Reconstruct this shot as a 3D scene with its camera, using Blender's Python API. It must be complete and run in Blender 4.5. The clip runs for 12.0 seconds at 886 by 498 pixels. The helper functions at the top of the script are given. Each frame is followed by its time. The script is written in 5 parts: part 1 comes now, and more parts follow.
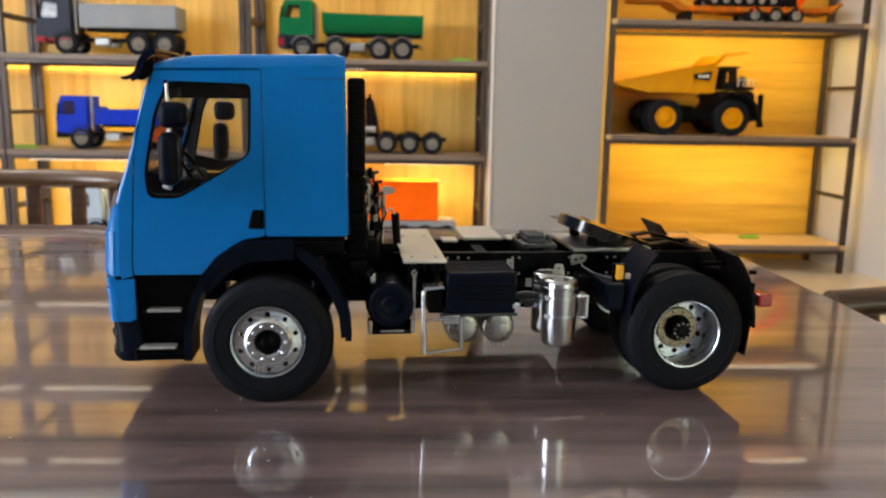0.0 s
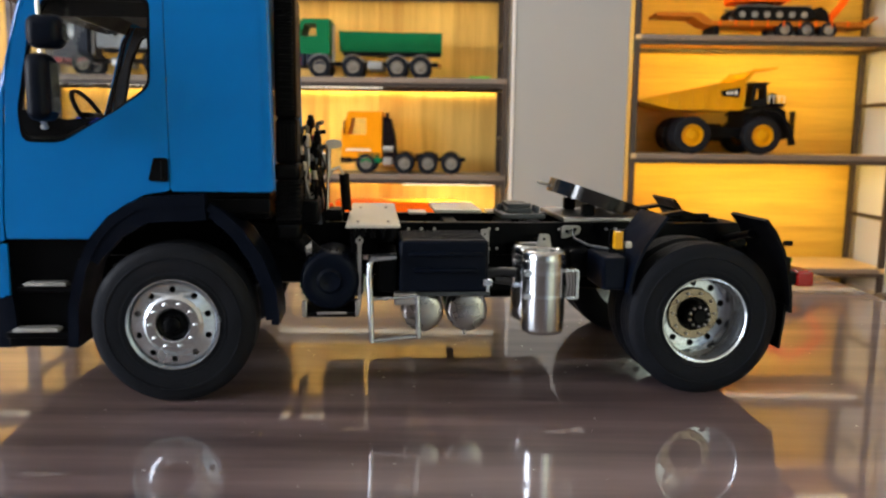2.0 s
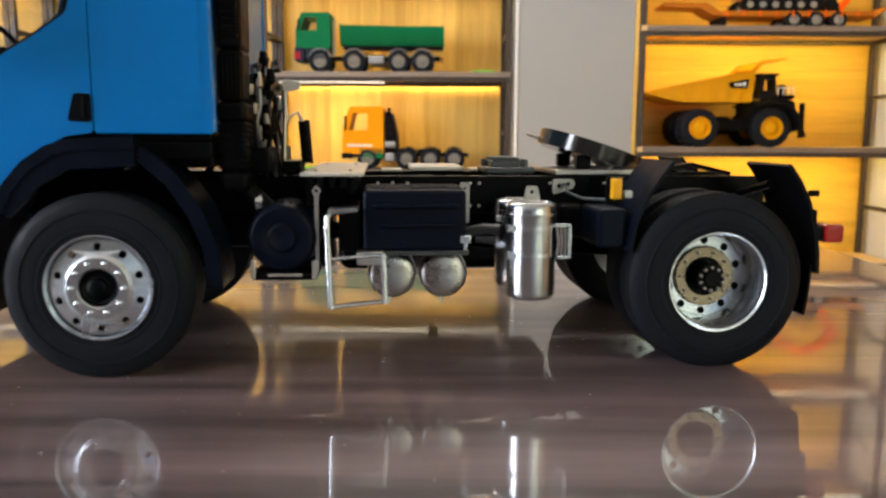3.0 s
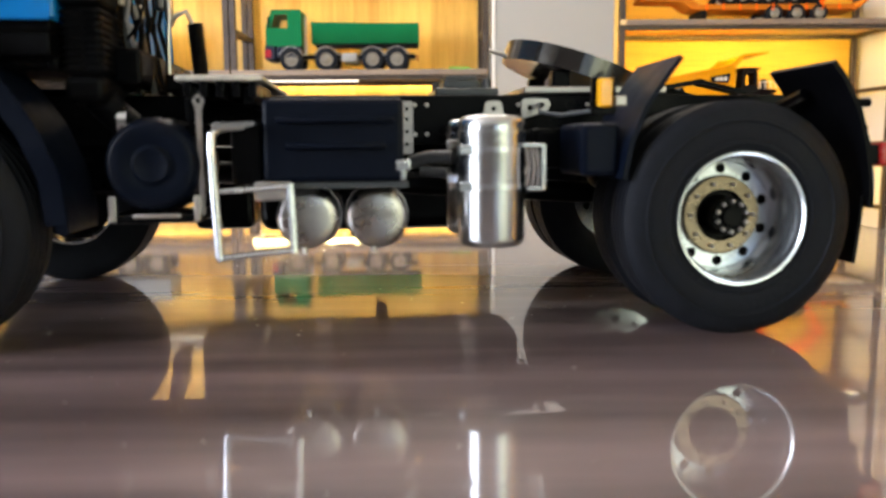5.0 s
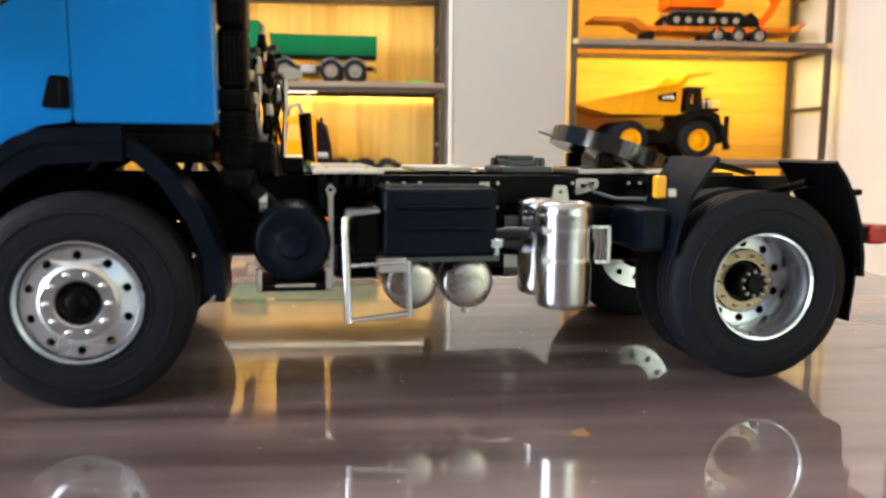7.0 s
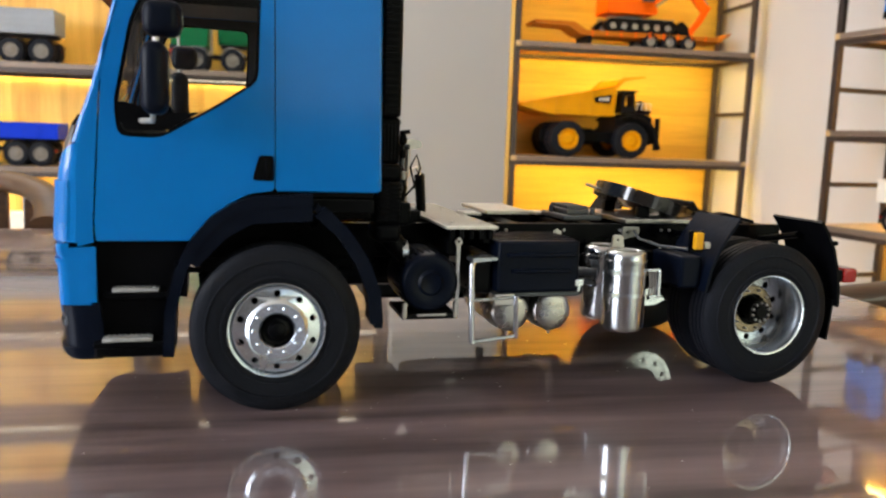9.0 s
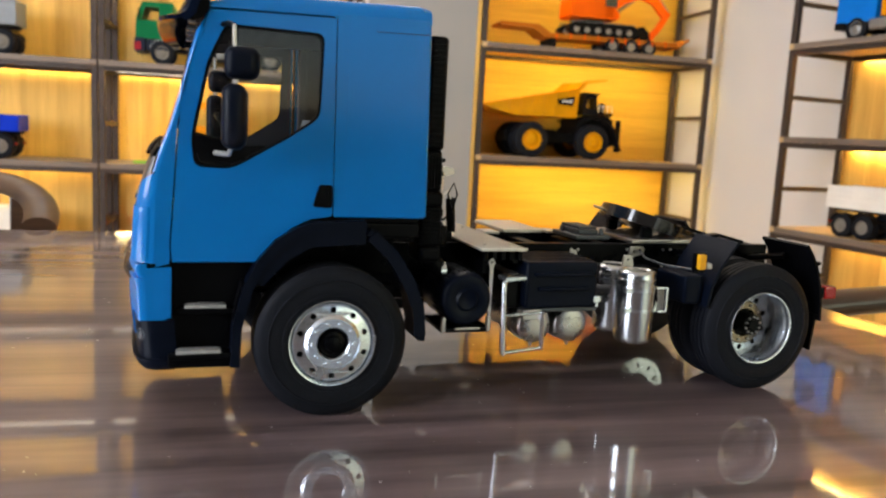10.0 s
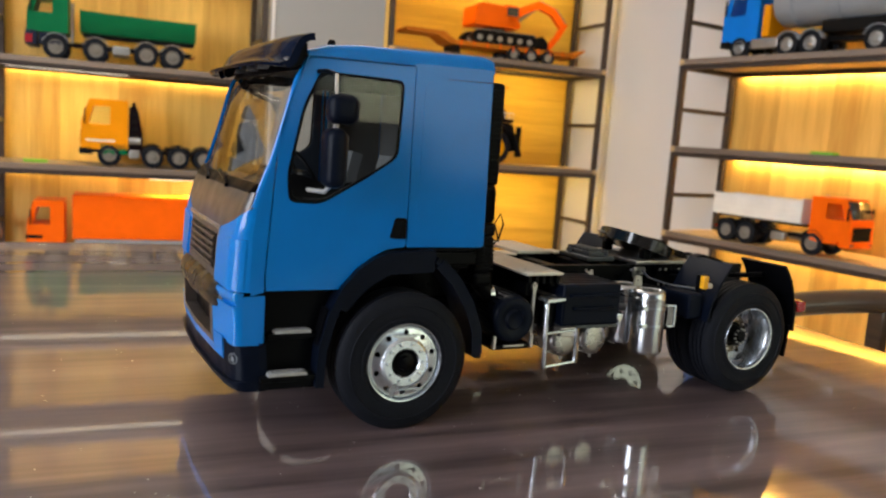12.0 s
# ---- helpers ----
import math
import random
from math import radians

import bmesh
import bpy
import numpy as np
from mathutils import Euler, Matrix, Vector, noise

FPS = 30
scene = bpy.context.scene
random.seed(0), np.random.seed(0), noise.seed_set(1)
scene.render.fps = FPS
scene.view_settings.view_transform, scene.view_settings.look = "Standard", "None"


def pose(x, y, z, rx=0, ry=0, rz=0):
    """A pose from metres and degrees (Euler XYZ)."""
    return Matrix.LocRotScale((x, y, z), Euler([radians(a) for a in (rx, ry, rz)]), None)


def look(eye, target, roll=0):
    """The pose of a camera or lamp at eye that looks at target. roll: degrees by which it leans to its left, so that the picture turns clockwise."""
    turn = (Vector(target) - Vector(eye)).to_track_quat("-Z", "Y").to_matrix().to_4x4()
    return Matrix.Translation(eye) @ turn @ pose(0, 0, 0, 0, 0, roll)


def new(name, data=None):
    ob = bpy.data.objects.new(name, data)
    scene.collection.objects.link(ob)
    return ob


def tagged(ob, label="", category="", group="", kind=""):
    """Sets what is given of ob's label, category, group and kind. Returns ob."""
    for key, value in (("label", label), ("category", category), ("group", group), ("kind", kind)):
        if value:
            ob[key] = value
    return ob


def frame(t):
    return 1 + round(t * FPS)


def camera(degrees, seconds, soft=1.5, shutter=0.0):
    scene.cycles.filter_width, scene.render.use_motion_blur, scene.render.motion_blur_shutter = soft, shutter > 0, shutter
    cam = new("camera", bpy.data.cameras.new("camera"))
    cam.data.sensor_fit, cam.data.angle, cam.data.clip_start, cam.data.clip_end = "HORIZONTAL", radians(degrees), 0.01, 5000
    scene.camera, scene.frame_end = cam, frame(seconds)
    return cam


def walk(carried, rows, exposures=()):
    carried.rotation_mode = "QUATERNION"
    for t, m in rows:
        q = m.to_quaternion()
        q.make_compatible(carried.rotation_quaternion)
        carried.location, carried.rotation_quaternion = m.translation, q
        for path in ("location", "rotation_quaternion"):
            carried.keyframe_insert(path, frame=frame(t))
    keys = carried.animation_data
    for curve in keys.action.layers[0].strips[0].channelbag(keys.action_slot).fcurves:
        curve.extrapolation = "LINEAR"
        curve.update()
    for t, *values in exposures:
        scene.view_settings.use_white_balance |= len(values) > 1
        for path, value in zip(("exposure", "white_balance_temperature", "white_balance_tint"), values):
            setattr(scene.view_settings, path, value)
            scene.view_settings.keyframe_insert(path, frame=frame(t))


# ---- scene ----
cam = camera(58.0, 12.0, 2.2, 0.3)
cam.data.dof.use_dof, cam.data.dof.focus_distance, cam.data.dof.aperture_fstop = True, 0.56, 13.5
PATH = [
    (0, (0.05091, -0.51420, 0.76414), (0.29231, 1.43814, 0.40345), 0.968),
    (0.5, (0.06222, -0.49097, 0.75589), (0.28421, 1.46795, 0.41924), 0.817),
    (1, (0.07798, -0.47035, 0.74622), (0.28140, 1.49453, 0.43334), 0.758),
    (1.5, (0.09126, -0.44390, 0.72635), (0.27747, 1.52543, 0.43128), 0.693),
    (2, (0.10489, -0.41845, 0.70799), (0.27608, 1.55367, 0.42267), 0.683),
    (2.5, (0.11638, -0.39208, 0.69101), (0.27497, 1.58155, 0.40879), 0.489),
    (4.5, (0.15092, -0.28699, 0.64117), (0.31912, 1.68805, 0.37485), -0.496),
    (5, (0.15249, -0.27285, 0.63461), (0.34931, 1.70061, 0.37632), -0.444),
    (5.5, (0.14915, -0.27255, 0.63778), (0.37392, 1.69880, 0.38624), -0.393),
    (6, (0.13153, -0.28302, 0.64478), (0.39373, 1.68424, 0.39753), -0.282),
    (6.5, (0.11264, -0.29865, 0.65371), (0.41213, 1.66339, 0.40733), 0.089),
    (7, (0.08610, -0.32174, 0.66736), (0.42614, 1.63353, 0.41975), 0.428),
    (9, (-0.02540, -0.39771, 0.70625), (0.50262, 1.51115, 0.42792), 1.936),
    (9.5, (-0.05089, -0.41383, 0.71520), (0.52785, 1.47986, 0.43416), 2.277),
    (10, (-0.08282, -0.42378, 0.72536), (0.55416, 1.45011, 0.43761), 2.972),
    (10.5, (-0.11086, -0.42931, 0.73331), (0.58675, 1.42285, 0.44548), 3.489),
    (11, (-0.13340, -0.43182, 0.74141), (0.62964, 1.39433, 0.45342), 3.980),
    (11.5, (-0.16627, -0.43030, 0.74272), (0.66698, 1.36563, 0.45930), 4.220),
    (12, (-0.19709, -0.42320, 0.74264), (0.70745, 1.33936, 0.46845), 4.090),
]
EXPOSURES = [(0, 0.04), (2.5, 0.25), (4.5, 0.70), (6.0, 0.87), (7.0, 0.85), (9.0, 0.42), (10.5, 0.12), (12.0, 0.0)]
walk(cam, [(t, look(eye, target, roll)) for t, eye, target, roll in PATH], EXPOSURES)

# ---- heights and frames of the place ----
TABLE = 0.565
ROOM = pose(1.22, 3.02, 0, 0, 0, -5)       # back wall: x along the shelf fronts, y into the niche
SIDE = pose(2.17, 2.17, 0, 0, 0, -85)      # right wall: x along its shelf front, y into the wall
MM = 0.001

# ---- light ----
world = bpy.data.worlds.new("world")
scene.world = world
world.use_nodes = True
sky = world.node_tree.nodes.new("ShaderNodeTexSky")
sky.sky_type, sky.sun_disc, sky.sun_elevation, sky.sun_rotation = "NISHITA", False, radians(40), radians(200)
world.node_tree.links.new(sky.outputs[0], world.node_tree.nodes["Background"].inputs[0])
world.node_tree.nodes["Background"].inputs[1].default_value = 0.1


def area_lamp(name, m, sx, sy, watts, colour):
    d = bpy.data.lights.new(name, "AREA")
    d.shape, d.size, d.size_y, d.energy, d.color = "RECTANGLE", sx, sy, watts, colour
    ob = new(name, d)
    ob.matrix_world = m
    return ob


DAY = (0.86, 0.91, 1.0)
WARM = (1.0, 0.64, 0.09)
SOFTWARM = (1.0, 0.68, 0.235)
NEUTRAL = (1.0, 0.93, 0.84)
# fill lamp added for unseen warm surroundings that the cab's side mirrors
area_lamp("warm_fill_behind", look((2.1, -3.2, 1.4), (-0.1, 0.3, 0.8)), 2.0, 1.7, 22, (0.92, 0.95, 0.62))
area_lamp("window_light_left", look((-3.6, -0.8, 1.5), (0, 0.3, 0.7)), 2.2, 1.5, 150, DAY)
# fill lamp added near the ceiling to brighten the upper wall and table
area_lamp("ceiling_fill", pose(-0.2, 2.0, 2.66), 2.6, 0.4, 40, NEUTRAL)

# ---- materials ----
def shader(name, base, rough=0.5, metal=0.0, coat=0.0, vary=0.12, scale=30.0, bump=0.05, stretch=(1, 1, 1), spec=0.5, rvary=0.08, fine=6.0, bdist=0.001, coat_rough=0.03):
    """A principled surface whose colour, gloss and relief vary at two scales."""
    m = bpy.data.materials.new(name)
    m.use_nodes = True
    n, l = m.node_tree.nodes, m.node_tree.links
    p = n["Principled BSDF"]
    p.inputs["Metallic"].default_value = metal
    p.inputs["Coat Weight"].default_value = coat
    p.inputs["Coat Roughness"].default_value = coat_rough
    p.inputs["Specular IOR Level"].default_value = spec
    co = n.new("ShaderNodeTexCoord")
    mp = n.new("ShaderNodeMapping")
    mp.inputs["Scale"].default_value = stretch
    l.new(co.outputs["Object"], mp.inputs[0])
    big, small = n.new("ShaderNodeTexNoise"), n.new("ShaderNodeTexNoise")
    big.inputs["Scale"].default_value, big.inputs["Detail"].default_value = scale, 4
    small.inputs["Scale"].default_value, small.inputs["Detail"].default_value = scale * fine, 3
    l.new(mp.outputs[0], big.inputs[0])
    l.new(mp.outputs[0], small.inputs[0])
    mix = n.new("ShaderNodeMath")
    mix.operation = "MULTIPLY_ADD"
    mix.inputs[1].default_value = 0.4
    l.new(small.outputs[0], mix.inputs[0])
    l.new(big.outputs[0], mix.inputs[2])
    ramp = n.new("ShaderNodeMapRange")
    ramp.inputs["From Min"].default_value, ramp.inputs["From Max"].default_value = 0.35, 1.05
    ramp.inputs["To Min"].default_value, ramp.inputs["To Max"].default_value = 1 - vary, 1 + vary
    l.new(mix.outputs[0], ramp.inputs[0])
    col = n.new("ShaderNodeVectorMath")
    col.operation = "SCALE"
    col.inputs[0].default_value = base
    l.new(ramp.outputs[0], col.inputs["Scale"])
    l.new(col.outputs[0], p.inputs["Base Color"])
    rr = n.new("ShaderNodeMapRange")
    rr.inputs["From Min"].default_value, rr.inputs["From Max"].default_value = 0.3, 0.7
    rr.inputs["To Min"].default_value, rr.inputs["To Max"].default_value = max(0.01, rough - rvary), min(1, rough + rvary)
    l.new(big.outputs[0], rr.inputs[0])
    l.new(rr.outputs[0], p.inputs["Roughness"])
    if bump:
        b = n.new("ShaderNodeBump")
        b.inputs["Strength"].default_value, b.inputs["Distance"].default_value = bump, bdist
        l.new(small.outputs[0], b.inputs["Height"])
        l.new(b.outputs[0], p.inputs["Normal"])
    return m


def wood(name, dark, light, along="x", rough=0.45, coat=0.0, board=0.11, grain=1.0, coat_rough=0.03, contrast=0.16, coat_ior=1.5, smears=0.0):
    """Wood with long grain and boards of differing tone. along: the grain's axis in the object."""
    m = bpy.data.materials.new(name)
    m.use_nodes = True
    n, l = m.node_tree.nodes, m.node_tree.links
    p = n["Principled BSDF"]
    p.inputs["Coat Weight"].default_value = coat
    p.inputs["Coat Roughness"].default_value = coat_rough
    p.inputs["Coat IOR"].default_value = coat_ior
    co = n.new("ShaderNodeTexCoord")
    sep = n.new("ShaderNodeSeparateXYZ")
    l.new(co.outputs["Object"], sep.inputs[0])
    a, c = {"x": ("X", "Z"), "z": ("Z", "X"), "y": ("Y", "X"), "xy": ("X", "Y")}[along]
    comb = n.new("ShaderNodeCombineXYZ")
    for k, axis, f in (("X", a, 1.2 * grain), ("Y", c, 16 * grain)):
        mul = n.new("ShaderNodeMath")
        mul.operation, mul.inputs[1].default_value = "MULTIPLY", f
        l.new(sep.outputs[axis], mul.inputs[0])
        l.new(mul.outputs[0], comb.inputs[k])
    warp = n.new("ShaderNodeTexNoise")
    warp.inputs["Scale"].default_value, warp.inputs["Detail"].default_value, warp.inputs["Distortion"].default_value = 1.1, 5, 0.6
    fine = n.new("ShaderNodeTexNoise")
    fine.inputs["Scale"].default_value, fine.inputs["Detail"].default_value = 7, 4
    l.new(comb.outputs[0], warp.inputs[0])
    l.new(comb.outputs[0], fine.inputs[0])
    step = n.new("ShaderNodeMath")
    step.operation, step.inputs[1].default_value = "DIVIDE", board
    l.new(sep.outputs[c], step.inputs[0])
    fl = n.new("ShaderNodeMath")
    fl.operation = "FLOOR"
    l.new(step.outputs[0], fl.inputs[0])
    rnd = n.new("ShaderNodeTexWhiteNoise")
    rnd.noise_dimensions = "1D"
    l.new(fl.outputs[0], rnd.inputs["W"])
    s1 = n.new("ShaderNodeMath")
    s1.operation, s1.inputs[1].default_value = "MULTIPLY_ADD", contrast * 2
    l.new(rnd.outputs["Value"], s1.inputs[0])
    l.new(warp.outputs[0], s1.inputs[2])
    s2 = n.new("ShaderNodeMath")
    s2.operation, s2.inputs[1].default_value = "MULTIPLY_ADD", 0.35
    l.new(fine.outputs[0], s2.inputs[0])
    l.new(s1.outputs[0], s2.inputs[2])
    ramp = n.new("ShaderNodeMapRange")
    ramp.inputs["From Min"].default_value, ramp.inputs["From Max"].default_value = 0.5, 0.95 + contrast
    l.new(s2.outputs[0], ramp.inputs[0])
    mix = n.new("ShaderNodeMix")
    mix.data_type = "RGBA"
    mix.inputs["A"].default_value, mix.inputs["B"].default_value = (*dark, 1), (*light, 1)
    l.new(ramp.outputs[0], mix.inputs["Factor"])
    l.new(mix.outputs["Result"], p.inputs["Base Color"])
    rr = n.new("ShaderNodeMapRange")
    rr.inputs["To Min"].default_value, rr.inputs["To Max"].default_value = max(0.01, rough - 0.05), rough + 0.08
    l.new(fine.outputs[0], rr.inputs[0])
    l.new(rr.outputs[0], p.inputs["Roughness"])
    if smears:
        # wiped and dusty patches in the polish
        wipe = n.new("ShaderNodeTexNoise")
        wipe.inputs["Scale"].default_value, wipe.inputs["Detail"].default_value, wipe.inputs["Distortion"].default_value = 9, 6, 1.2
        l.new(co.outputs["Object"], wipe.inputs[0])
        cr = n.new("ShaderNodeMapRange")
        cr.inputs["From Min"].default_value, cr.inputs["From Max"].default_value = 0.48, 0.72
        cr.inputs["To Min"].default_value, cr.inputs["To Max"].default_value = coat_rough, coat_rough + smears
        l.new(wipe.outputs[0], cr.inputs[0])
        l.new(cr.outputs[0], p.inputs["Coat Roughness"])
        # loose specks of dust, thicker in some places
        dots = n.new("ShaderNodeTexVoronoi")
        dots.inputs["Scale"].default_value = 95
        l.new(co.outputs["Object"], dots.inputs["Vector"])
        size = n.new("ShaderNodeMapRange")
        size.inputs["From Min"].default_value, size.inputs["From Max"].default_value = 0.42, 0.75
        size.inputs["To Min"].default_value, size.inputs["To Max"].default_value = 0.0, 0.12
        l.new(wipe.outputs[0], size.inputs[0])
        near = n.new("ShaderNodeMath")
        near.operation = "LESS_THAN"
        l.new(dots.outputs["Distance"], near.inputs[0])
        l.new(size.outputs[0], near.inputs[1])
        dusty = n.new("ShaderNodeMix")
        dusty.data_type = "RGBA"
        dusty.inputs["B"].default_value = (0.72, 0.71, 0.70, 1)
        l.new(near.outputs[0], dusty.inputs["Factor"])
        l.new(mix.outputs["Result"], dusty.inputs["A"])
        l.new(dusty.outputs["Result"], p.inputs["Base Color"])
    b = n.new("ShaderNodeBump")
    b.inputs["Strength"].default_value, b.inputs["Distance"].default_value = 0.04, 0.0006
    l.new(fine.outputs[0], b.inputs["Height"])
    l.new(b.outputs[0], p.inputs["Normal"])
    return m


def glass(name, colour, rough=0.0, ior=1.14):
    m = bpy.data.materials.new(name)
    m.use_nodes = True
    n, l = m.node_tree.nodes, m.node_tree.links
    n.remove(n["Principled BSDF"])
    tr, gl, mix, fr = n.new("ShaderNodeBsdfTransparent"), n.new("ShaderNodeBsdfGlossy"), n.new("ShaderNodeMixShader"), n.new("ShaderNodeLayerWeight")
    tr.inputs[0].default_value = (*colour, 1)
    gl.inputs["Roughness"].default_value = rough
    # gloss grows towards grazing sight, the same from both sides of the pane
    f0 = ((ior - 1) / (ior + 1)) ** 2
    fr.inputs["Blend"].default_value = 0.5
    pw, ma = n.new("ShaderNodeMath"), n.new("ShaderNodeMath")
    pw.operation, pw.inputs[1].default_value = "POWER", 5
    ma.operation, ma.inputs[1].default_value, ma.inputs[2].default_value = "MULTIPLY_ADD", 1 - f0, f0
    l.new(fr.outputs["Facing"], pw.inputs[0])
    l.new(pw.outputs[0], ma.inputs[0])
    l.new(ma.outputs[0], mix.inputs[0])
    l.new(tr.outputs[0], mix.inputs[1])
    l.new(gl.outputs[0], mix.inputs[2])
    l.new(mix.outputs[0], n["Material Output"].inputs[0])
    return m


def glow(name, colour, strength):
    m = bpy.data.materials.new(name)
    m.use_nodes = True
    p = m.node_tree.nodes["Principled BSDF"]
    p.inputs["Emission Color"].default_value, p.inputs["Emission Strength"].default_value = (*colour, 1), strength
    return m


BLUE = shader("blue_paint", (0.0001, 0.152, 0.485), 0.42, 0.0, 0.6, 0.05, 40, 0.015, fine=12, rvary=0.04, spec=0.05, coat_rough=0.12)
BLACK = shader("black_plastic", (0.0016, 0.0017, 0.0024), 0.42, vary=0.25, scale=60, bump=0.1, rvary=0.1, spec=0.07)
SATIN = shader("satin_black_paint", (0.0010, 0.0011, 0.0017), 0.36, vary=0.25, scale=90, bump=0.05, rvary=0.12, spec=0.08)
NAVY = shader("blue_black_plastic", (0.0020, 0.0038, 0.0098), 0.4, vary=0.2, scale=70, bump=0.12, spec=0.09)
RUBBER = shader("tyre_rubber", (0.0066, 0.0076, 0.0112), 0.6, vary=0.35, scale=70, bump=0.25, rvary=0.12, spec=0.12)
ALU = shader("polished_aluminium", (0.56, 0.60, 0.655), 0.25, 0.96, vary=0.02, scale=60, bump=0.0, rvary=0.03)
TANKEND = shader("dull_tank_metal", (0.36, 0.345, 0.335), 0.3, 1.0, vary=0.12, scale=120, bump=0.05)
STEEL = shader("brushed_steel", (0.48, 0.50, 0.525), 0.23, 1.0, vary=0.04, scale=120, bump=0.002, stretch=(5, 5, 0.2), rvary=0.03)
DULL = shader("dull_cast_metal", (0.45, 0.43, 0.42), 0.38, 1.0, vary=0.2, scale=120, bump=0.1)
TREAD = shader("grey_tread_plate", (0.36, 0.36, 0.36), 0.45, 0.3, vary=0.25, scale=200, bump=0.3)
PLATE = shader("matt_silver_plate", (0.60, 0.58, 0.53), 0.4, 0.6, vary=0.12, scale=90, bump=0.1)
BRASS = shader("brass_hub", (0.20, 0.16, 0.115), 0.24, 1.0, vary=0.15, scale=150, bump=0.05)
DARKGREY = shader("dark_grey_metal", (0.06, 0.066, 0.075), 0.4, 0.4, vary=0.2, scale=120, bump=0.1)
AMBER = shader("amber_lens", (0.75, 0.36, 0.01), 0.2, coat=0.5, vary=0.1, scale=200)
RED = shader("red_lens", (0.30, 0.008, 0.006), 0.2, coat=0.5, vary=0.1, scale=200)
SMOKE = shader("smoked_visor", (0.004, 0.007, 0.018), 0.1, coat=0.0, vary=0.2, scale=60, bump=0.003, spec=0.018, rvary=0.02)
SEMIBLACK = shader("half_gloss_black_paint", (0.008, 0.007, 0.007), 0.26, coat=0.1, spec=0.3, vary=0.2, scale=60, bump=0.01)
GLOSSBLACK = shader("gloss_black_panel", (0.010, 0.009, 0.009), 0.2, coat=0.7, vary=0.2, scale=60, bump=0.005)
BRONZE = shader("dark_bronze_gloss_paint", (0.055, 0.043, 0.036), 0.42, 0.1, 0.25, 0.06, 60, 0.0, coat_rough=0.12)
LENS = shader("headlamp_lens", (0.35, 0.37, 0.39), 0.15, 0.7, coat=0.5, vary=0.1, scale=200)
INTERIOR = shader("grey_cab_lining", (0.045, 0.045, 0.044), 0.7, vary=0.3, scale=90, bump=0.2)
SEAT = shader("grey_seat_cloth", (0.11, 0.115, 0.12), 0.8, vary=0.3, scale=140, bump=0.3)
SIDEGLASS = glass("cab_side_glass", (0.93, 0.94, 0.935), 0.0, 1.4)
SCREENGLASS = glass("cab_screen_glass", (0.94, 0.95, 0.95), 0.0, 1.5)
# stands for shade in shut line and crease; also colours the door lining
DARKGAP = shader("shut_line_shadow", (0.006, 0.01, 0.018), 0.6, vary=0.1)
REDWIRE = shader("red_cable", (0.5, 0.02, 0.015), 0.4)
TABLETOP = wood("glossy_brown_table", (0.066, 0.046, 0.047), (0.252, 0.176, 0.181), "xy", 0.42, 1.0, 0.5, 1.9, 0.034, 0.06, 2.5, 0.045)
CHAIRWOOD = wood("brown_chair_wood", (0.036, 0.017, 0.009), (0.105, 0.054, 0.026), "x", 0.32, 0.3, 0.3, 4)
PANELV = wood("light_wood_panel_upright", (0.47, 0.265, 0.05), (0.80, 0.54, 0.15), "z", 0.5, 0, 0.118, 1.0, contrast=0.2)
PANELH = wood("light_wood_panel_level", (0.50, 0.285, 0.03), (0.80, 0.52, 0.075), "x", 0.45, 0, 0.14, 0.8, contrast=0.14)
BOARD = wood("grey_brown_shelf_board", (0.115, 0.085, 0.068), (0.21, 0.165, 0.135), "x", 0.5, 0, 0.4, 2)
BOARDLIGHT = wood("light_shelf_board", (0.42, 0.28, 0.13), (0.62, 0.44, 0.23), "x", 0.45, 0, 0.4, 2)
FRAME = shader("dark_bronze_steel", (0.055, 0.042, 0.038), 0.42, 0.5, vary=0.2, scale=30, bump=0.08)
GREYWALL = shader("grey_wall_paint", (0.27, 0.272, 0.277), 0.75, vary=0.03, scale=3, bump=0.06, fine=60)
WHITEWALL = shader("white_wall_paint", (0.57, 0.572, 0.58), 0.75, vary=0.03, scale=3, bump=0.06, fine=60)
CEIL = shader("ceiling_paint", (0.80, 0.79, 0.78), 0.8, vary=0.02, scale=2, bump=0.05, fine=60)
TILE = shader("cream_floor_tile", (0.62, 0.53, 0.42), 0.22, vary=0.08, scale=2, bump=0.02, rvary=0.05)
DARKWALL = shader("darkened_unseen_wall", (0.10, 0.085, 0.075), 0.7, vary=0.05, scale=3, bump=0.06, fine=60)
GROUT = shader("floor_grout", (0.35, 0.3, 0.25), 0.8)
LED = glow("led_strip", (1.0, 0.93, 0.78), 1.8)
GREEN_TAG = shader("green_paper", (0.16, 0.42, 0.03), 0.7)


def paint(name, c, rough=0.45, coat=0.05, spec=0.1):
    return shader(name, c, rough, 0, coat, 0.1, 12, 0.02, rvary=0.06, spec=spec, coat_rough=0.1)


# ---- mesh helpers ----
def part(name, bm, material, parent=None, label="", scale=1.0, sharp=38, m=None):
    """Links a bmesh as one mesh object under a thing or a part."""
    me = bm if isinstance(bm, bpy.types.Mesh) else mesh_of(name, bm, material, scale, sharp)
    ob = new(name, me)
    if m is not None:
        ob.matrix_world = m
    if parent is not None:
        ob.parent = parent
    if label:
        ob["label"] = label
    return ob


